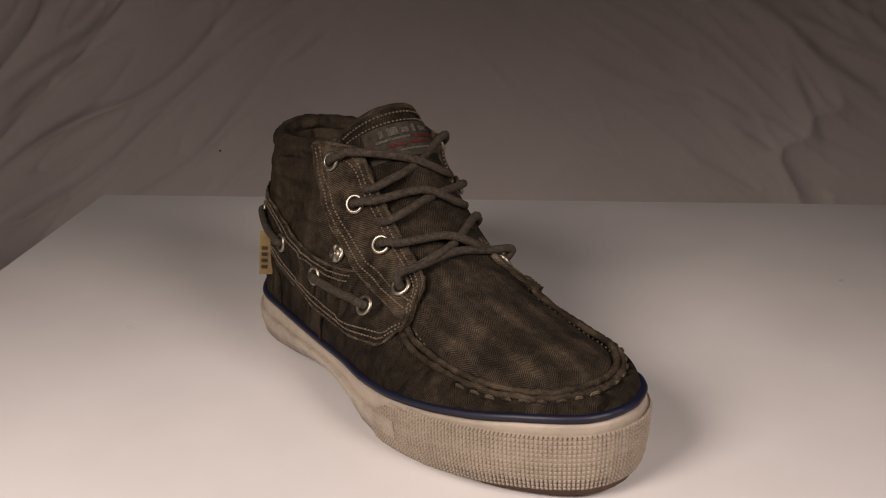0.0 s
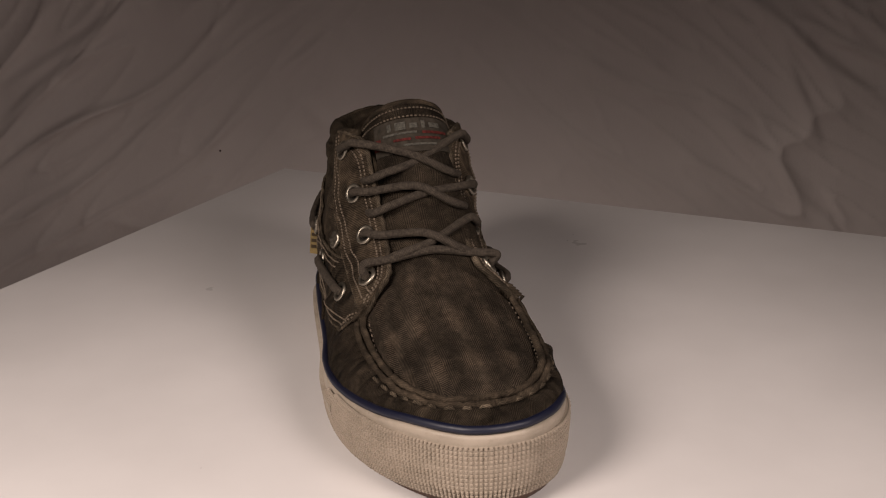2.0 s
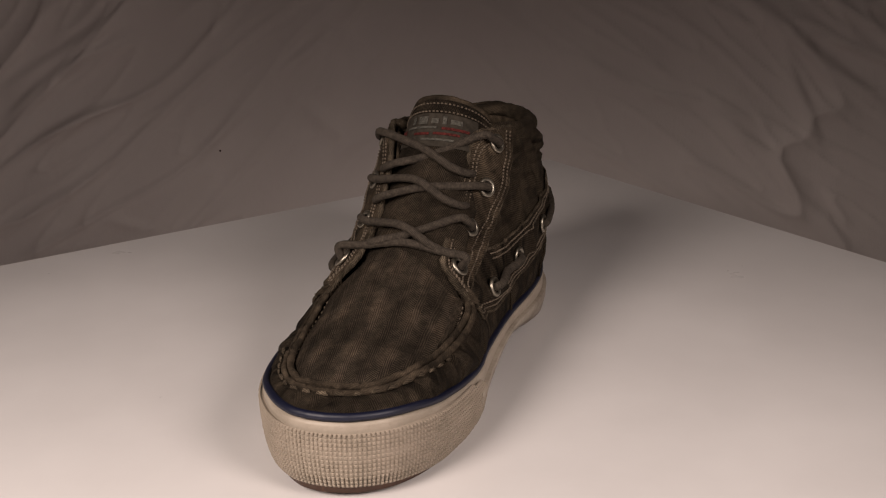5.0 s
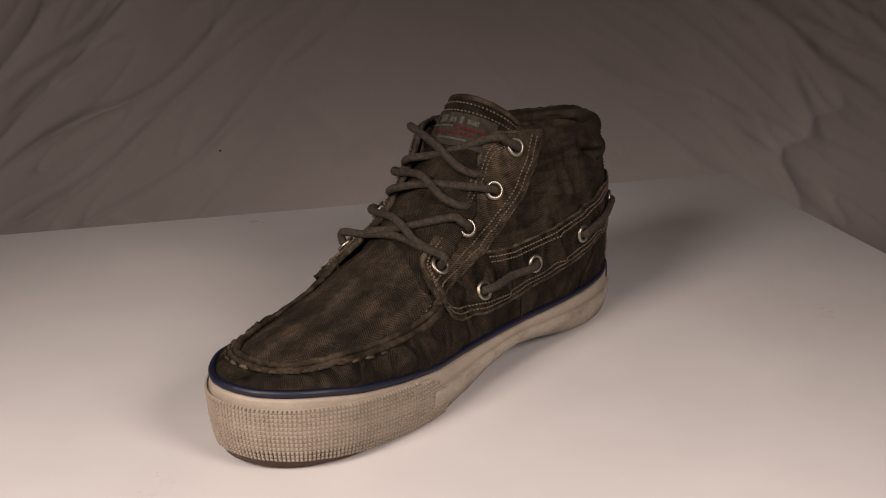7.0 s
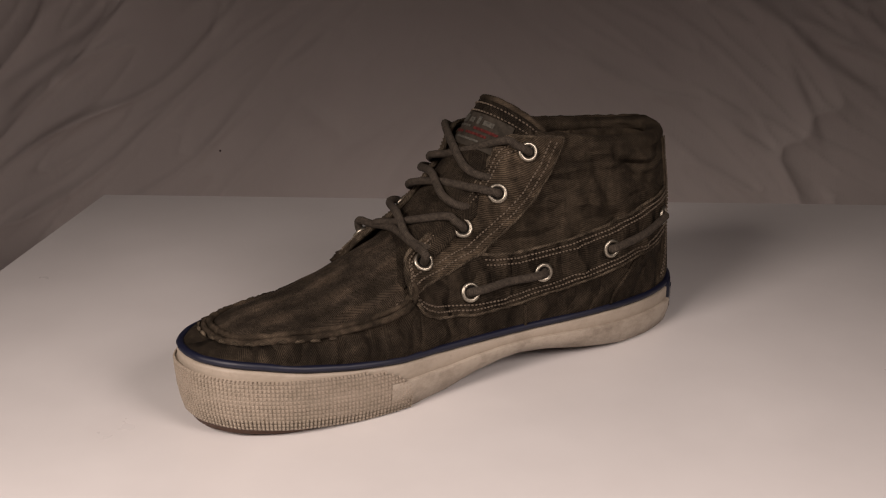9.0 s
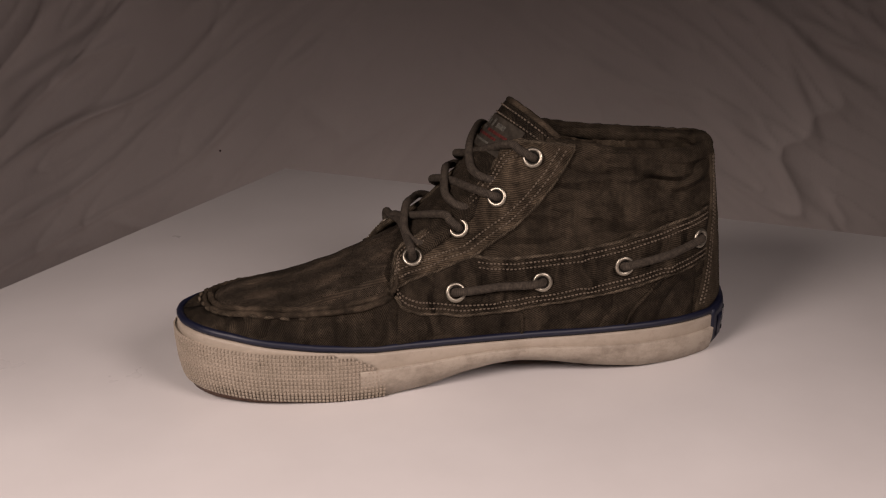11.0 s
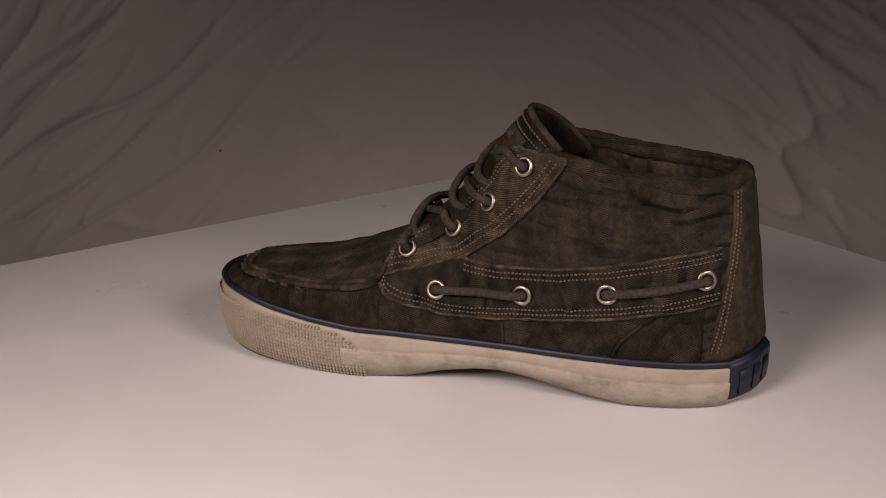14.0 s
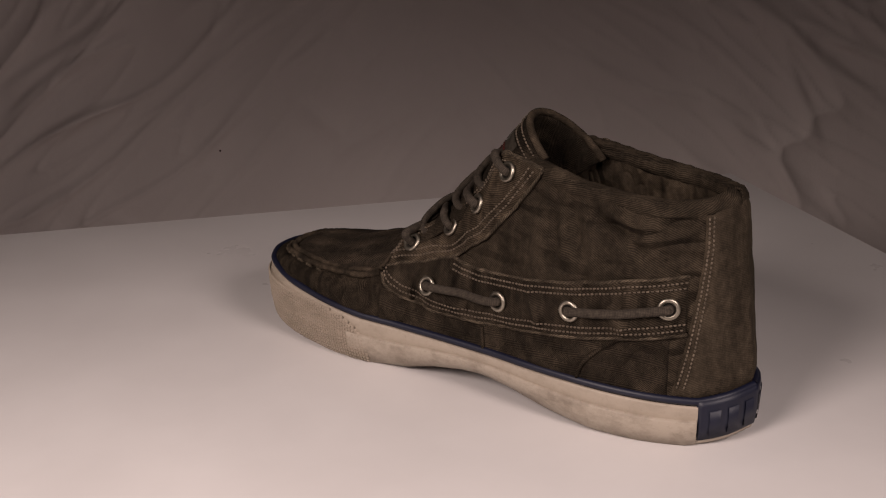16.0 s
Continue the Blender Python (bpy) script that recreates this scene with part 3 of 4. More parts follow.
def build_sole(shoe):
    loop = both_sides(150)
    rows = []
    for side, q in loop:
        y = spline(OUT, q)[0]
        zb, zp = lerp_table(ZB, y), lerp_table(ZP, y) - 0.003
        row = []
        for h, k in SOLE_WALL:
            p, n, _ = rim(side, q, heel_full(k, y))
            p.z = zb + (zp - zb) * h + (0.003 if k < 0.9 else 0.0)
            row.append(m3(p))
        rows.append(row)
    bm = bmesh.new()
    sheet(bm, rows, close_u=True)
    part("midsole", bm, M["sole"], shoe, "cream rubber sidewall with scuffs")

    # brown tread under the sole
    rows = []
    for side, q in loop:
        y = spline(OUT, q)[0]
        zb = lerp_table(ZB, y)
        low = 1 - 0.55 * min(1.0, max(0.0, (-0.13 - y) / 0.06))
        row = []
        for k, dz in ((0.93, 0.004), (0.915, -0.0005), (0.80, -0.0005), (0.5, 0.0)):
            p, n, _ = rim(side, q, k)
            p.z = max(zb * low + dz, 0.0) if dz < 0.001 else zb + dz
            row.append(m3(p))
        row.append(m3((CX, min(max(y, -0.20), 0.21), max(zb * low, 0.0))))
        rows.append(row)
    bm = bmesh.new()
    sheet(bm, rows, close_u=True)
    part("outsole", bm, M["gum"], shoe, "brown rubber tread")

    # lower foxing strip from the bumper's end round the heel
    for side in (1, -1):
        rows = []
        q0, q1 = q_of(-0.105), (q_of(0.243))
        for i in range(120):
            q = q0 + (q1 - q0) * i / 119
            y = spline(OUT, q)[0]
            rows.append([m3(sole_point(side, q, h, o)[0]) for h, o in ((0.0, -0.002), (0.02, 0.002), (0.35, 0.0036), (0.63, 0.0040), (0.655, 0.0036), (0.66, -0.002))])
        bm = bmesh.new()
        sheet(bm, rows)
        part("foxing_strip", bm, M["foxing"], shoe, "dirty cream rubber foxing strip")

    # ribbed toe bumper
    def edge_top(y):
        return float(np.interp(y, [-0.262, -0.216, -0.179, -0.141, -0.111, -0.091, -0.079, -0.07], [0.0580, 0.0555, 0.0520, 0.0475, 0.042, 0.031, 0.012, 0.0]))

    def bump_span(side, q):
        y = spline(OUT, q)[0] - (0.0 if side > 0 else 0.012)
        zb, zp = lerp_table(ZB, y), lerp_table(ZP, y) - 0.003
        return max(0.03, (edge_top(y) - zb) / (zp - zb))

    qe = {1: q_of(-0.080), -1: q_of(-0.068)}
    run = [(1, qe[1] * (1 - i / 60)) for i in range(60)] + [(-1, qe[-1] * i / 60) for i in range(61)]
    rows = []
    for side, q in run:
        top = bump_span(side, q)
        e = min(1.0, abs(q - qe[side]) / 0.12)
        rows.append([m3(sole_point(side, q, h * top, o * e)[0]) for h, o in ((0.0, -0.002), (0.0, 0.002), (0.25, 0.0028), (0.6, 0.0030), (0.97, 0.0026), (1.0, 0.0018), (1.0, -0.002))])
    bm = bmesh.new()
    sheet(bm, rows)
    bumper = part("toe_bumper", bm, M["bumper"], shoe, "ribbed beige rubber toe bumper")
    # studs of the bumper, even steps along its length
    line, total = [], 0.0
    prev = None
    fine = [(1, qe[1] * (1 - i / 2400)) for i in range(2400)] + [(-1, qe[-1] * i / 2400) for i in range(2401)]
    for side, q in fine:
        p = sole_point(side, q, 0.5)[0]
        if prev is not None:
            total += (p - prev).length
        prev = p
        line.append((total, side, q))
    verts, faces = [], []
    pitch, row_h = 0.0034, 0.0037
    marks = [r[0] for r in line]
    s = pitch

    def at(s):
        i = min(int(np.searchsorted(marks, s)), len(line) - 1)
        return line[i][1], line[i][2]

    while s < total - pitch:
        zs = at(s)
        y = spline(OUT, zs[1])[0]
        tall = (lerp_table(ZP, y) - lerp_table(ZB, y)) * bump_span(*zs)
        full = lerp_table(ZP, y) - 0.003 - lerp_table(ZB, y)
        for r in range(int(tall / row_h + 0.3)):
            h0, h1 = (r + 0.05) * row_h / full, (r + 0.95) * row_h / full
            base = len(verts)
            a, b = at(s - pitch * 0.42), at(s + pitch * 0.42)
            a2, b2 = at(s - pitch * 0.18), at(s + pitch * 0.18)
            hm, hn = h0 + (h1 - h0) * 0.25, h0 + (h1 - h0) * 0.75
            lift = 0.0041 + random.uniform(-0.0003, 0.0001)
            for (sd, q), h, o in ((a, h0, 0.0024), (b, h0, 0.0024), (b, h1, 0.0024), (a, h1, 0.0024), (a2, hm, lift), (b2, hm, lift), (b2, hn, lift), (a2, hn, lift)):
                verts.append(m3(sole_point(sd, q, h, o)[0]))
            faces += [[base + i for i in f] for f in ((4, 5, 6, 7), (0, 1, 5, 4), (1, 2, 6, 5), (2, 3, 7, 6), (3, 0, 4, 7))]
        s += pitch
    mesh = bpy.data.meshes.new("studs")
    mesh.from_pydata(verts, [], faces)
    mesh.materials.append(M["bumper"])
    studs = new("studs", mesh)
    studs.parent = bumper
    tagged(studs, kind="stuff")

    # navy piping
    bm = bmesh.new()
    path = []
    for side, q in both_sides(140):
        p, n, y = rim(side, q, 0.965)
        p.z = lerp_table(ZP, y) + 0.0008
        path.append(m3(p))
    path.append(path[0])
    tube(bm, path, 0.0034 * K, 8, cap=False)
    part("piping", bm, M["blue"], shoe, "thin navy blue rubber piping")

    # navy heel tab with raised bars
    rows = []
    qh = q_of(0.243)
    run = [(1, qh + (NQ - qh) * i / 24) for i in range(24)] + [(-1, NQ - (NQ - qh) * i / 24) for i in range(25)]
    for i, (side, q) in enumerate(run):
        e = 1.0 if 0 < i < len(run) - 1 else 0.0
        rows.append([m3(sole_point(side, q, h, o * e - 0.001 * (1 - e))[0]) for h, o in ((0.12, -0.002), (0.13, 0.0016), (0.5, 0.0022), (1.0, 0.0022), (1.13, 0.0016), (1.16, -0.003))])
    bm = bmesh.new()
    sheet(bm, rows)
    tab = part("heel_tab", bm, M["blue"], shoe, "navy blue rubber heel tab with raised marks")
    for c in range(6):
        bm = bmesh.new()
        i0 = 4 + c * 7
        strokes = ((0, 4, 0.22, 0.88),)
        for a, b, h0, h1 in strokes:
            cols = [run[min(i0 + j, len(run) - 1)] for j in range(a, b + 1)]
            if len(cols) < 2:
                continue
            sheet(bm, [[m3(sole_point(sd, q, h, o)[0]) for h, o in ((h0, 0.001), (h0 + 0.015, 0.0030), (h1 - 0.015, 0.0030), (h1, 0.001))] for sd, q in cols])
        part("raised_mark", bm, M["blue"], tab)


def build_upper(shoe):
    # side walls round the toe and the back
    bm = bmesh.new()
    q1 = q_of(-0.060)
    run = [(1, q1 * (1 - i / 80)) for i in range(80)] + [(-1, q1 * i / 80) for i in range(81)]
    sheet(bm, [[m3(wall(s, q, j / 16)[0]) for j in range(17)] for s, q in run])
    part("toe_wall", bm, M["wall"], shoe, "dark herringbone canvas toe wall")
    for side, name in ((1, "quarter"), (-1, "quarter")):
        bm = bmesh.new()
        q0 = q_of(-0.066)
        rows = []
        for i in range(261):
            q = q0 + (NQ - q0) * i / 260
            rows.append([m3(wall(side, q, j / 72, 0.0006)[0]) for j in range(73)])
        sheet(bm, rows)
        part(name, bm, M["quarter"], shoe, "faded brown-grey twill quarter")
        # lower panel of darker herringbone
        bm = bmesh.new()
        patch(bm, side, q_of(-0.071), q_of(0.222), lambda q: 0.0, lambda q: v_at(side, q, STRAP_LOW) + 0.02, 0.0012, 220, 16)
        part("lower_panel", bm, M["low"], shoe, "dark herringbone lower panel")

        for line in ([(0.046, 0.066), (0.047, 0.050), (0.046, 0.044)], [(0.182, 0.088), (0.168, 0.078), (0.152, 0.062), (0.145, 0.046)]):
            bm = bmesh.new()
            path = []
            for y, z in dense(line, 16):
                q, v = nearest(side, y, z)
                p, n = wall(side, q, v, 0.0022)
                path.append(m3(p))
            tube(bm, path, 0.0016 * K, 6, wobble=0.3)
            part("panel_seam", bm, M["low"], shoe, "fine raised seam")

        # strap band
        bm = bmesh.new()
        qa, qb = q_of(-0.074), q_of(0.2335)
        patch(bm, side, qa, qb, lambda q: v_at(side, q, STRAP_LOW), lambda q: v_at(side, q, STRAP_TOP), 0.0034, 220, 22)
        strap = part("side_strap", bm, M["strap"], shoe, "brown canvas saddle strap with double stitching")
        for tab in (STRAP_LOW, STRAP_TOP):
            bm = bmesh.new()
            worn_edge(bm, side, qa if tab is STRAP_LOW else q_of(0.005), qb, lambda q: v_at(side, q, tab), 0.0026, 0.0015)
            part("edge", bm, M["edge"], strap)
        for k, (tab, d) in enumerate(((STRAP_LOW, 1), (STRAP_LOW, 2), (STRAP_TOP, -1), (STRAP_TOP, -2))):
            bm = bmesh.new()
            qv = []
            start = qa + 0.05 if tab is STRAP_LOW else q_of(0.012)
            for i in range(120):
                q = start + (qb - 0.05 - start) * i / 119
                shift = [(y, z + d * 0.0046) for y, z in tab]
                qv.append((q, v_at(side, q, shift)))
            stitch_row(bm, wall_line(side, qv, 0.0035), 0.0026, 0.0010, 0.00085)
            part("stitching", bm, M["thread"], strap, kind="stuff")

        # eyestay
        bm = bmesh.new()
        qa2, qb2 = q_of(-0.084), q_of(0.0995)
        patch(bm, side, qa2, qb2, lambda q: min(v_at(side, q, STAY_LOW), 0.99), lambda q: 1.0, 0.0052, 190, 26)
        stay = part("eyestay", bm, M["stay"], shoe, "worn tan-brown canvas eyestay with double stitching")
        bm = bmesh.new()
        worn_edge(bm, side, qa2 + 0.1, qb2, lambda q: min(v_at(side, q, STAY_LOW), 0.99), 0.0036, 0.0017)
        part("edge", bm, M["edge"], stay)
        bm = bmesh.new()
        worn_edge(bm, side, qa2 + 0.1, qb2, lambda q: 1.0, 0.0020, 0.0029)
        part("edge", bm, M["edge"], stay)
        for d, on_top in ((1, False), (2, False), (1, True), (2, True)):
            qv = []
            for i in range(110):
                if on_top:
                    q = q_of(-0.066) + (q_of(0.062) - q_of(-0.066)) * i / 109
                    low = v_at(side, q, STAY_LOW)
                    v = 1 - d * 0.035
                    if v > low + 0.02:
                        qv.append((q, v))
                else:
                    q = qa2 + 0.25 + (qb2 - 0.08 - qa2 - 0.25) * i / 109
                    v = v_at(side, q, [(y - d * 0.0038, z + d * 0.0040) for y, z in STAY_LOW])
                    if v < 0.985:
                        qv.append((q, v))
            bm = bmesh.new()
            stitch_row(bm, wall_line(side, qv, 0.0053), 0.0026, 0.0010, 0.00085)
            part("stitching", bm, M["thread"], stay, kind="stuff")

    # back stay
    bm = bmesh.new()
    def seam_q(v):
        return q_of(0.2185) + (q_of(0.2445) - q_of(0.2185)) * min(1.0, v * 1.25) ** 0.8

    rows = []
    run = [(1, i / 30) for i in range(30)] + [(-1, 1 - i / 30) for i in range(31)]
    for i, (s, f) in enumerate(run):
        e = min(1.0, min(i, len(run) - 1 - i) / 1.2)
        rows.append([m3(wall(s, seam_q(v) + (NQ - seam_q(v)) * f, v, (0.0030 * e - 0.001 * (1 - e)) * (1 - max(0.0, v - 0.93) / 0.07) * min(1.0, v / 0.07) - 0.004 * max(0.0, 1 - v / 0.07))[0]) for v in np.linspace(0.0, 1.0, 48)])
    sheet(bm, rows)
    back = part("back_stay", bm, M["heelstay"], shoe, "smooth brown canvas heel stay")
    for s in (1, -1):
        for d in (0.10, 0.24):
            bm = bmesh.new()
            stitch_row(bm, [wall(s, seam_q(v) + d, v, 0.0032) for v in np.linspace(0.09, 0.96, 50)], 0.0026, 0.0010, 0.00085)
            part("stitching", bm, M["thread"], back, kind="stuff")

    # rolled collar and lining
    def collar(n, y0=0.075):
        qa = q_of(y0)
        return [(1, qa + (NQ - qa) * i / n) for i in range(n)] + [(-1, NQ - (NQ - qa) * i / n) for i in range(n + 1)]

    bm = bmesh.new()
    path = []
    for s, q in collar(70):
        p, n = wall(s, q, 1.0, 0, False)
        _, out, _ = rim(s, q)
        path.append(m3(p - out * 0.006 + Vector((0, 0, -0.0035))))
    tube(bm, path, 0.0086 * K, 12, wobble=0.14)
    part("collar", bm, M["quarter"], shoe, "soft rolled canvas collar")
    bm = bmesh.new()
    rows = []
    qa = q_of(-0.02)
    for s, q in [(1, qa + (NQ - qa) * i / 90) for i in range(90)] + [(-1, NQ - (NQ - qa) * i / 90) for i in range(91)]:
        _, out, _ = rim(s, q)
        row = []
        for v, d in ((0.985, 0.004), (0.95, 0.014), (0.88, 0.015), (0.75, 0.014), (0.6, 0.013), (0.4, 0.013), (0.2, 0.013), (0.1, 0.014)):
            p, n = wall(s, q, v, 0, False)
            w = 0.0016 * noise.noise(p * 30)
            row.append(m3(p - out * (d + w)))
        p = Vector((CX, wall(s, q, 0.1, 0, False)[0].y, 0.062))
        row.append(m3(p))
        rows.append(row)
    sheet(bm, rows)
    part("lining", bm, M["lining"], shoe, "creased brown cloth lining")

    # vamp: rounded apron inside the raised seam
    VAMP = [(-0.2295, 0.004, 0.0785, 0.0790, 0.004, 0.0785), (-0.223, 0.027, 0.079, 0.082, 0.024, 0.077), (-0.209, 0.0445, 0.0825, 0.0895, 0.039, 0.077),
            (-0.186, 0.0585, 0.083, 0.0935, 0.0525, 0.0735), (-0.15, 0.066, 0.0815, 0.0975, 0.062, 0.0735), (-0.118, 0.0695, 0.083, 0.1055, 0.066, 0.0755),
            (-0.096, 0.069, 0.086, 0.1125, 0.066, 0.079), (-0.07, 0.065, 0.0935, 0.1215, 0.064, 0.090), (-0.05, 0.053, 0.103, 0.1315, 0.053, 0.102), (-0.02, 0.045, 0.119, 0.146, 0.045, 0.119)]
    bm = bmesh.new()
    rows = []
    for i in range(91):
        y, wi, zi, zc, wo, zo = spline(VAMP, (len(VAMP) - 1) * i / 90)
        row = []
        for j in range(49):
            s = -1 + 2 * j / 48
            sx = math.sin(s * math.pi / 2)
            w, ze = (wi, zi) if sx > 0 else (wo, zo)
            z = ze - 0.004 * abs(sx) ** 6 + (zc - ze) * (1 - abs(sx) ** 2.2)
            p = Vector((CX + sx * w, y, z))
            p.z += (1 - abs(sx) ** 4) * (0.0016 * noise.noise(p * 22) + 0.0010 * noise.noise(Vector((p.x * 18, p.y * 60, 2.0))))
            row.append(m3(p))
        rows.append(row)
    sheet(bm, rows, centred=True)
    vamp = part("vamp", bm, M["vamp"], shoe, "dark herringbone plaid canvas vamp, rubbed lighter")
    for sgn in (1, -1):
        pts = []
        for i in range(70):
            y, wi, zi, zc, wo, zo = spline(VAMP, 1.6 + 5.2 * i / 69)
            w, ze = (wi, zi) if sgn > 0 else (wo, zo)
            pts.append((Vector((CX + sgn * 0.925 * w, y, ze - 0.0025 + (zc - ze) * (1 - 0.925 ** 2.2) + 0.0005)), Vector((sgn * 0.5, 0, 0.85))))
        bm = bmesh.new()
        stitch_row(bm, pts, 0.0028, 0.0042, 0.0007)
        part("stitching", bm, M["thread"], vamp, kind="stuff")

    # raised moccasin seam: two rolled edges and whip stitches
    qe = q_of(-0.079)
    seam = [(1, qe * (1 - i / 90)) for i in range(90)] + [(-1, qe * i / 90) for i in range(91)]
    for inset, lift, r, nm in ((-0.0024, 0.0008, 0.0029, "outer_roll"), (0.0024, 0.0040, 0.0028, "inner_roll")):
        bm = bmesh.new()
        path = []
        for s, q in seam:
            _, out, _ = rim(s, q)
            out = out + Vector((noise.noise(Vector((q * 9, s, 3))), noise.noise(Vector((q * 9, s, 7))), 0)) * 0.25
            p = top_line(s, q) - out * inset + Vector((0, 0, lift + 0.0016 * noise.noise(Vector((q * 5, s, inset * 100)))))
            path.append(m3(p))
        tube(bm, path, r * K, 10, wobble=0.22)
        part("rolled_seam", bm, M["rolled"], shoe, "raised frayed moccasin seam")
    bm = bmesh.new()
    pts = [wall(s, q, 0.85 if s > 0 else 0.80, 0.0014 if s > 0 else 0.0004) for s, q in [(1, q_of(-0.15) * (1 - i / 60)) for i in range(60)] + [(-1, q_of(-0.15) * i / 60) for i in range(61)]]
    stitch_row(bm, pts, 0.0088, 0.0054, 0.0016)
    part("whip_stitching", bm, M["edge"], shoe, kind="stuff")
    # bar tacks where seam and eyestay meet
    for side in (1, -1):
        bm = bmesh.new()
        for k in range(5):
            q = q_of(-0.078 + 0.003 * k)
            p, n = wall(side, q, 0.93, 0.006)
            p2 = top_line(side, q) + Vector((-side * 0.004, 0.002, 0.004))
            tube(bm, [m3(p - n * 0.004), m3(p + n * 0.002), m3((p + p2) / 2 + n * 0.003), m3(p2), m3(p2 - Vector((0, 0, 0.006)))], 0.0017 * K, 6, wobble=0.3)
        part("bar_tack", bm, M["rolled"], shoe, "frayed thread bar tack")

    # tongue
    TONGUE = [(-0.075, 0.110, 0.048, 0.004, 0.010), (-0.044, 0.1335, 0.044, 0.010, 0.012), (-0.010, 0.164, 0.043, 0.020, 0.014), (0.013, 0.1905, 0.043, 0.034, 0.018),
              (0.037, 0.222, 0.041, 0.042, 0.022), (0.0555, 0.2465, 0.0375, 0.044, 0.030)]

    def tongue_at(v, s, off=0.0):
        y, z, w, d, e = spline(TONGUE, (len(TONGUE) - 1) * v)
        a = s * 1.35
        p = Vector((CX + 0.006 + w * math.sin(a), y + d * (1 - math.cos(a)), z - e * s * s))
        n = Vector((math.sin(a), -math.cos(a) * 0.8, 0.55 * math.cos(a))).normalized()
        return p + n * (off + 0.0012 * noise.noise(p * 28)), n

    bm = bmesh.new()
    rows = []
    WING = -1.22                # the outer wing reaches further round
    for i in range(61):
        v = i / 60
        e = 0.003 * math.sqrt(max(0.0, 1 - max(0.0, (v - 0.97) / 0.03) ** 2))
        outer = [tongue_at(v, WING + (1 - WING) * j / 40, e)[0] for j in range(41)]
        inner = [tongue_at(v, 1 - (1 - WING) * j / 40, -e)[0] for j in range(41)]
        rows.append([m3(p) for p in outer + inner])
    sheet(bm, rows, close_v=True)
    tongue = part("tongue", bm, M["tongue"], shoe, "arched herringbone canvas tongue")
    bm = bmesh.new()
    tube(bm, [m3(tongue_at(1.0, WING + (1 - WING) * j / 60)[0]) for j in range(61)], 0.0034 * K, 8, wobble=0.1)
    part("tongue_binding", bm, M["rolled"], tongue)
    for v in (0.955, 0.90):
        bm = bmesh.new()
        stitch_row(bm, [tongue_at(v, -0.95 + 1.9 * j / 60, 0.0034) for j in range(61)], 0.0026, 0.0012, 0.0008)
        part("stitching", bm, M["thread"], tongue, kind="stuff")
    # woven label with print that cannot be read
    bm = bmesh.new()
    sheet(bm, [[m3(tongue_at(v, s, 0.0042)[0]) for s in np.linspace(-0.66, 0.66, 24)] for v in np.linspace(0.70, 0.885, 10)])
    part("label", bm, M["labelcloth"], tongue, "faded grey woven label with red print")

    def mark(v0, v1, s0, s1, mat):
        bm = bmesh.new()
        sheet(bm, [[m3(tongue_at(v, s, 0.0050)[0]) for s in np.linspace(s0, s1, 8)] for v in np.linspace(v0, v1, 3)])
        part("print_bar", bm, mat, tongue)

    for v0, v1, s0, s1, c in ((0.755, 0.768, -0.34, -0.08, "red"), (0.757, 0.770, -0.02, 0.38, "red"), (0.785, 0.80, 0.10, 0.52, "red"), (0.73, 0.79, -0.66, -0.54, "red"),
                              (0.79, 0.802, -0.5, 0.02, "greyprint"), (0.815, 0.862, -0.42, -0.36, "greyprint"), (0.815, 0.862, -0.30, -0.14, "greyprint"),
                              (0.82, 0.85, -0.08, 0.04, "greyprint"), (0.815, 0.865, 0.10, 0.16, "greyprint"), (0.82, 0.85, 0.22, 0.40, "greyprint"), (0.728, 0.738, -0.2, 0.3, "greyprint")):
        mark(v0, v1, s0, s1, M[c])


EYELETS = {1: [(0.061, 0.2048), (0.0285, 0.1711), (-0.0053, 0.1429), (-0.0488, 0.1203)], -1: [(0.0649, 0.2033), (0.0295, 0.1715), (-0.0091, 0.1439), (-0.0507, 0.1197)]}
STRAP_EYELETS = {1: [(-0.0148, 0.0913), (0.0646, 0.0947), (0.1398, 0.1053), (0.2201, 0.1195)], -1: [(-0.0225, 0.098), (0.0598, 0.1019), (0.1379, 0.1111), (0.2190, 0.1215)]}


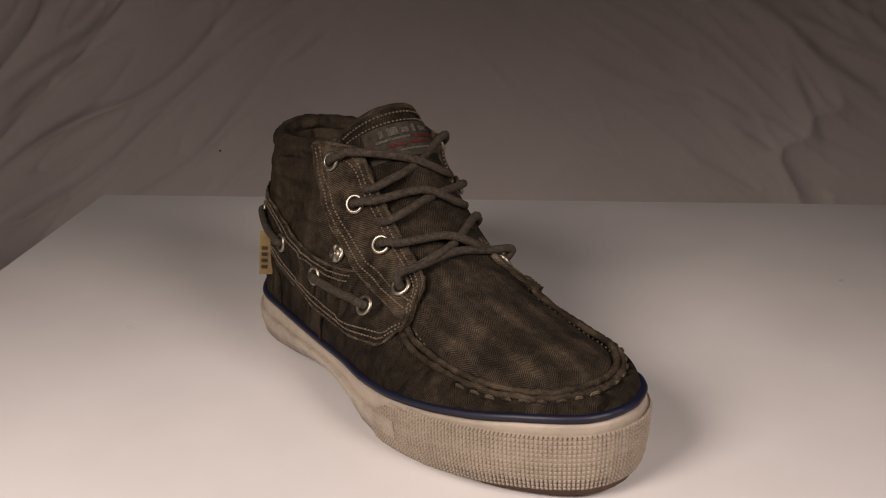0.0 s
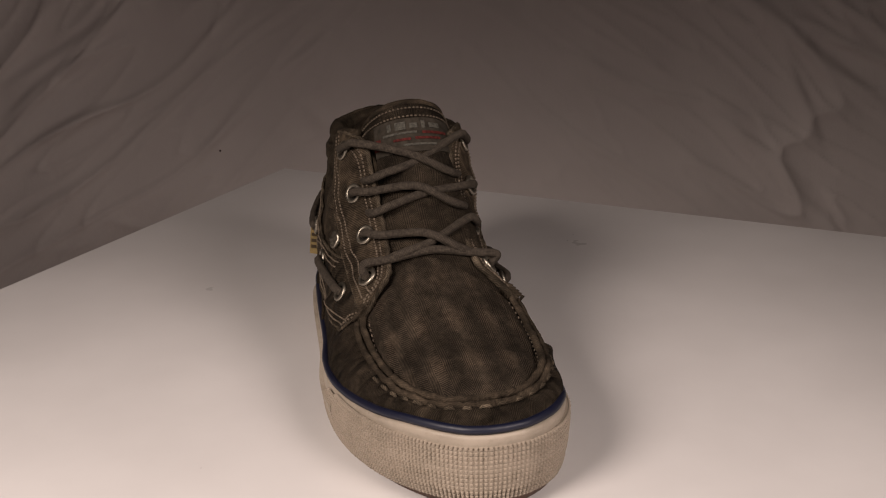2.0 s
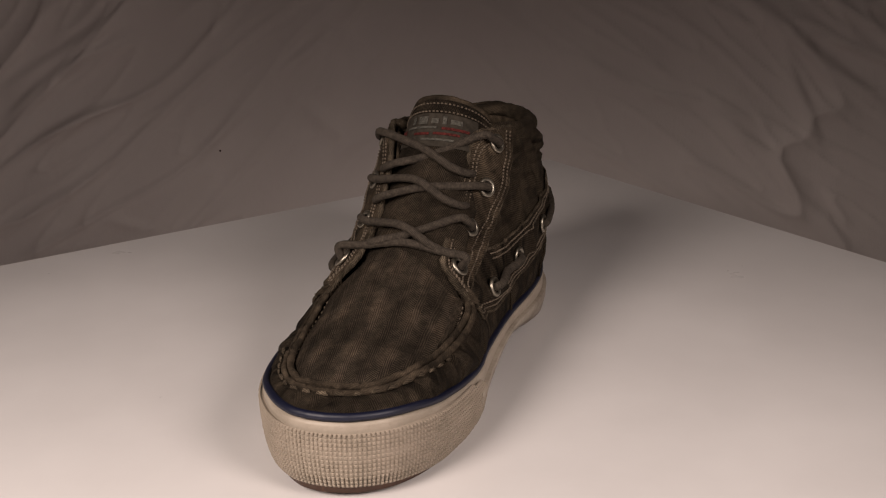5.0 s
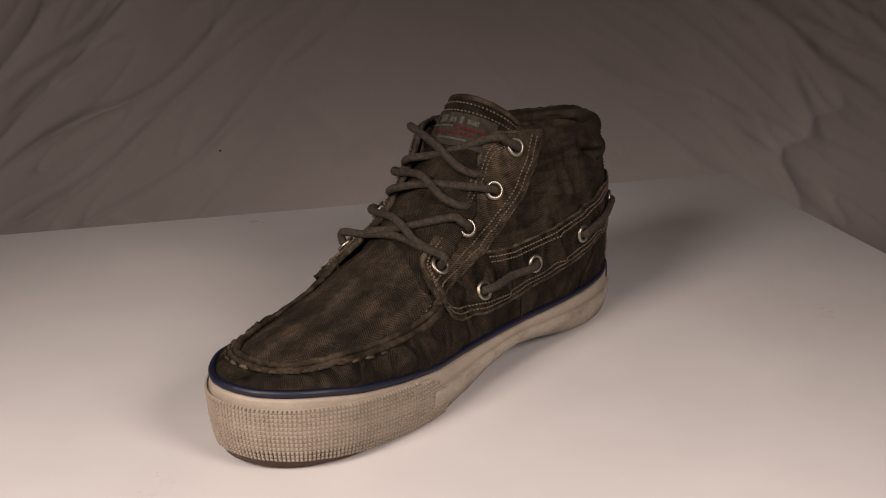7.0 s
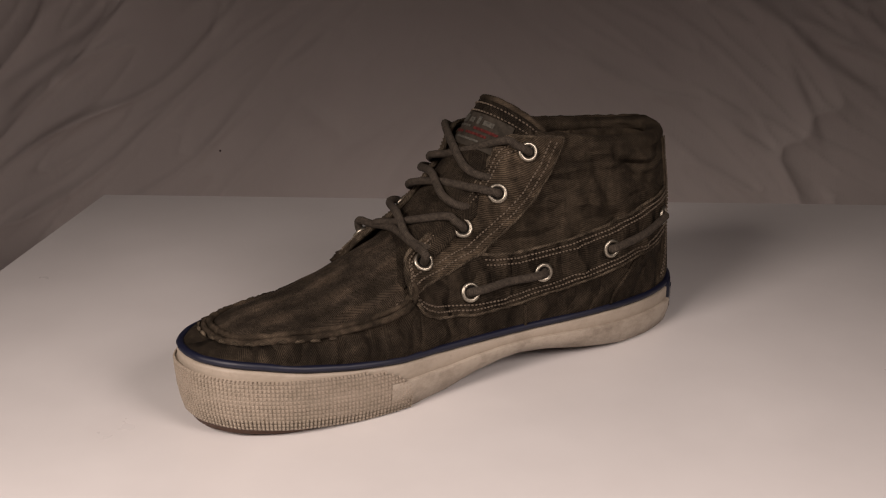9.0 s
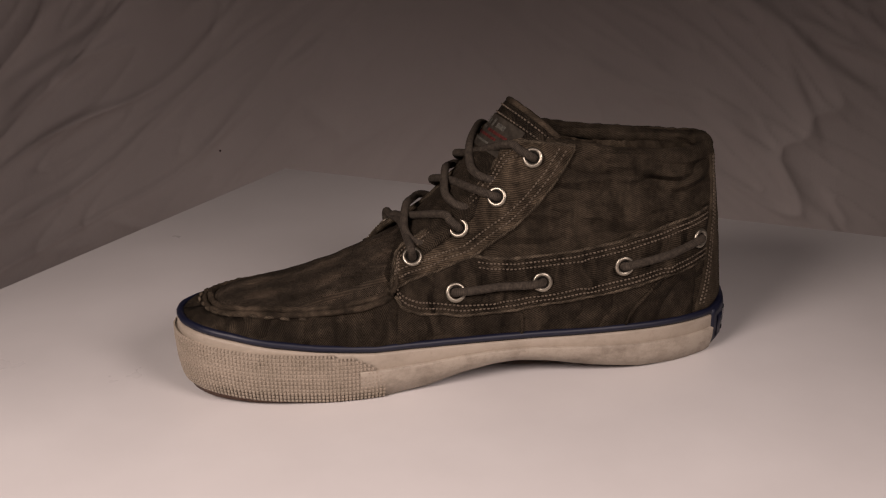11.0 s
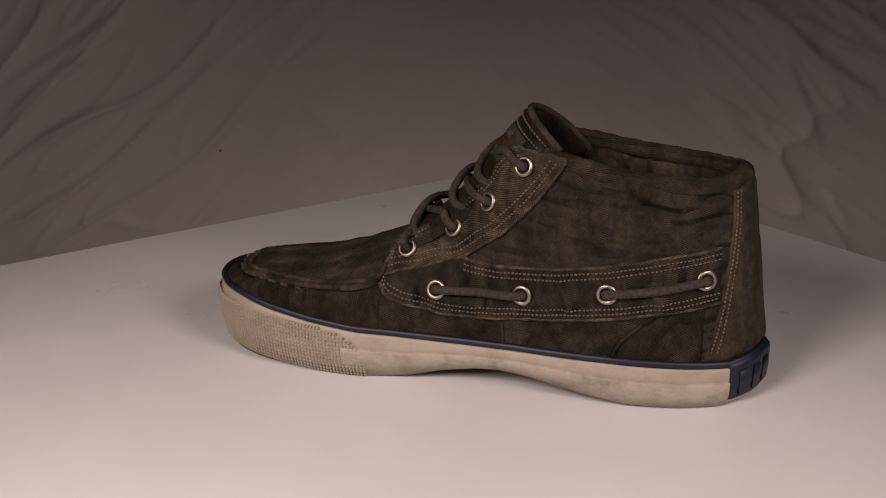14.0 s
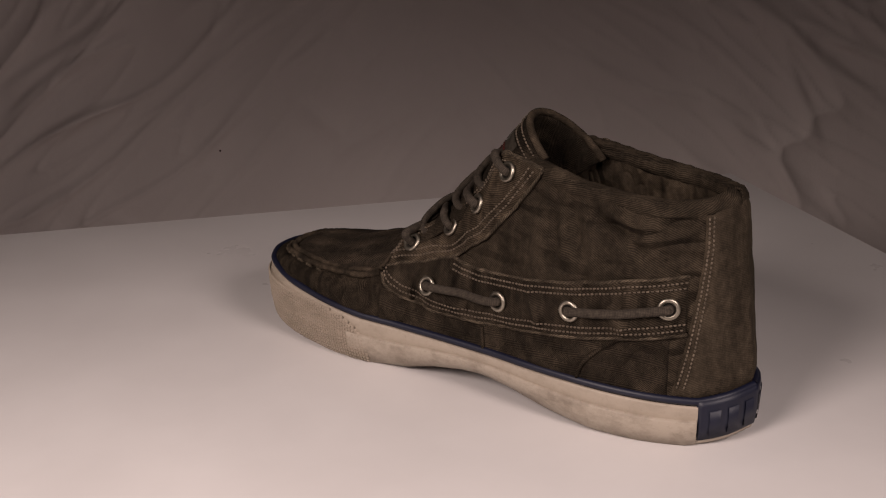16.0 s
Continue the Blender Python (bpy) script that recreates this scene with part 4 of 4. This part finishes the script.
def build_hardware(shoe):
    seats = {}
    for side in (1, -1):
        for k, (y, z) in enumerate(EYELETS[side] + STRAP_EYELETS[side]):
            ty, tz = y, z
            for _ in range(3):
                q, v = nearest(side, ty, tz)
                p, n = wall(side, q, v, 0.0060 if k < 4 else 0.0042)
                ty, tz = ty + y - p.y, tz + z - p.z
            seats[side, k] = (p, n)
            bm = bmesh.new()
            ring(bm, p + n * 0.0008, n, 0.0073, 0.0021, 0.9)
            eye = part("eyelet", bm, M["steel"], shoe, "round nickel eyelet")
            bm = bmesh.new()
            disc(bm, p, n, 0.0062, 0.0008)
            part("hole", bm, M["hole"], eye)
    # laces: out of the eyelet, over the eyestay's edge, across the tongue, under the other eyestay
    R = 0.0038

    def over_edge(side, z):
        """Where a lace crosses the eyestay's edge at the height z, and the way out there."""
        q = min((q_of(-0.045) + (q_of(0.05) - q_of(-0.045)) * i / 200 for i in range(201)), key=lambda q: abs(top_line(side, q).z - z))
        p, n = wall(side, q, 0.985, 0.0, False)
        return p, n

    cross = [(0.019, 0.2030), (-0.005, 0.1795), (-0.043, 0.1475)]
    rise = {1: (0.008, 0.0005, 0.005), -1: (0.008, 0.0005, -0.003)}
    for side in (1, -1):
        for k in range(3):
            p, n = seats[side, k]
            cy, cz = cross[k]
            mid = Vector((CX + 0.003 * side, cy, cz + (0.0045 if side < 0 else -0.003)))
            edge, ne = over_edge(side, p.z + rise[side][k])
            loop = edge + ne * 0.0085 + Vector((0, 0, 0.003))
            far = Vector((CX - side * 0.027, cy - 0.007, cz - 0.010))
            slip = Vector((CX - side * 0.041, cy + 0.002, cz - 0.018))
            tuck = Vector((CX - side * 0.044, cy + 0.022, cz - 0.022))
            pts = [p - n * 0.006, p + n * 0.0035, (p + loop) / 2 + n * 0.005, loop, mid, far, slip, tuck]
            bm = bmesh.new()
            tube(bm, [m3(q) for q in dense(pts, 60)], R * K, 9, wobble=0.10)
            part("lace", bm, M["lace"], shoe, "brown round shoelace")
    a, na = seats[-1, 3]
    b, nb = seats[1, 3]
    pts = [a - na * 0.006, a + na * 0.004, a + na * 0.009 + Vector((0.004, 0.001, 0.006)), Vector((CX - 0.036, -0.050, 0.1335)), Vector((CX, -0.049, 0.1385)),
           Vector((CX + 0.034, -0.050, 0.1335)), b + nb * 0.009 + Vector((-0.001, -0.001, 0.005)), b + nb * 0.004, b - nb * 0.006]
    bm = bmesh.new()
    tube(bm, [m3(q) for q in dense(pts, 80)], R * K, 9, wobble=0.10)
    part("lace", bm, M["lace"], shoe, "brown round shoelace")
    for side in (1, -1):
        for k in (4, 6):
            (a, na), (b, nb) = seats[side, k], seats[side, k + 1]
            q, v = nearest(side, (a.y + b.y) / 2, (a.z + b.z) / 2)
            c, nc = wall(side, q, v, 0.0085, False)
            pts = [a - na * 0.006, a + na * 0.003, a * 0.85 + b * 0.15 + na * 0.006, c - Vector((0, 0, 0.001)), a * 0.15 + b * 0.85 + nb * 0.006, b + nb * 0.003, b - nb * 0.006]
            bm = bmesh.new()
            tube(bm, [m3(p) for p in dense(pts, 40)], 0.0039 * K, 9, wobble=0.10)
            part("side_lace", bm, M["lace"], shoe, "brown round side lace")
    # steel rivet on the outer side
    q, v = nearest(-1, 0.0336, 0.1276)
    p, n = wall(-1, q, v, 0.002, False)
    bm = bmesh.new()
    n = n.normalized()
    u = Vector((0, 1, 0)) - n * n.y
    u.normalize()
    w = n.cross(u)
    rows = []
    for r, h in ((0.0085, 0.0), (0.0085, 0.002), (0.0070, 0.0036), (0.0060, 0.0030), (0.0045, 0.0042), (0.0020, 0.0038), (0.0003, 0.0045)):
        rows.append([m3(p + n * (h + 0.0006 * math.sin(5 * a) * (r > 0.002)) + (u * math.cos(a) + w * math.sin(a)) * r) for a in np.linspace(0, 2 * math.pi, 24, endpoint=False)])
    sheet(bm, rows, close_v=True)
    part("rivet", bm, M["steel"], shoe, "embossed round steel rivet")
    # khaki side tag that stands out behind
    q = q_of(0.183)
    bm = bmesh.new()
    rows = []
    for v in np.linspace(0.16, 0.42, 8):
        base, n = wall(-1, q, v, 0.004, False)
        rows.append([m3(base + n * d + Vector((0, 0.25 * d, 0))) for d in (-0.004, 0.0, 0.004, 0.0075)])
    back_rows = [[(x, y + 0.0009, z) for x, y, z in r] for r in rows]
    sheet(bm, [r + b[::-1] for r, b in zip(rows, back_rows)], close_v=True)
    tag = part("side_tag", bm, M["tag"], shoe, "khaki cloth side tag with dark marks", smooth=False)
    for i in range(4):
        bm = bmesh.new()
        a, b = rows[1 + i], rows[2 + i]
        f = lambda r, t: tuple(r[1][c] + (r[3][c] - r[1][c]) * t - (0.0006 if c == 1 else 0) for c in range(3))
        g = lambda t: tuple(a[0][c] * 0 + (f(a, t)[c] * 0.45 + f(b, t)[c] * 0.55) for c in range(3))
        sheet(bm, [[f(a, 0.2), f(a, 0.9)], [g(0.2), g(0.9)]])
        part("print_bar", bm, M["tagmark"], tag)


def build_shoe():
    shoe = new("shoe")
    build_sole(shoe)
    build_upper(shoe)
    build_hardware(shoe)
    return tagged(shoe, "worn brown-grey canvas chukka shoe with cream rubber sole, laced", "shoe")


FLECK = (-0.2535, 0.645, -0.0405)
build_unseen_room()
build_cloth()
turntable = build_board()
shoe = build_shoe()


def motions():
    rows = [(i * 0.25, turn(i * 0.25)) for i in range(65)]
    walk(turntable, rows)
    walk(shoe, rows)


motions()
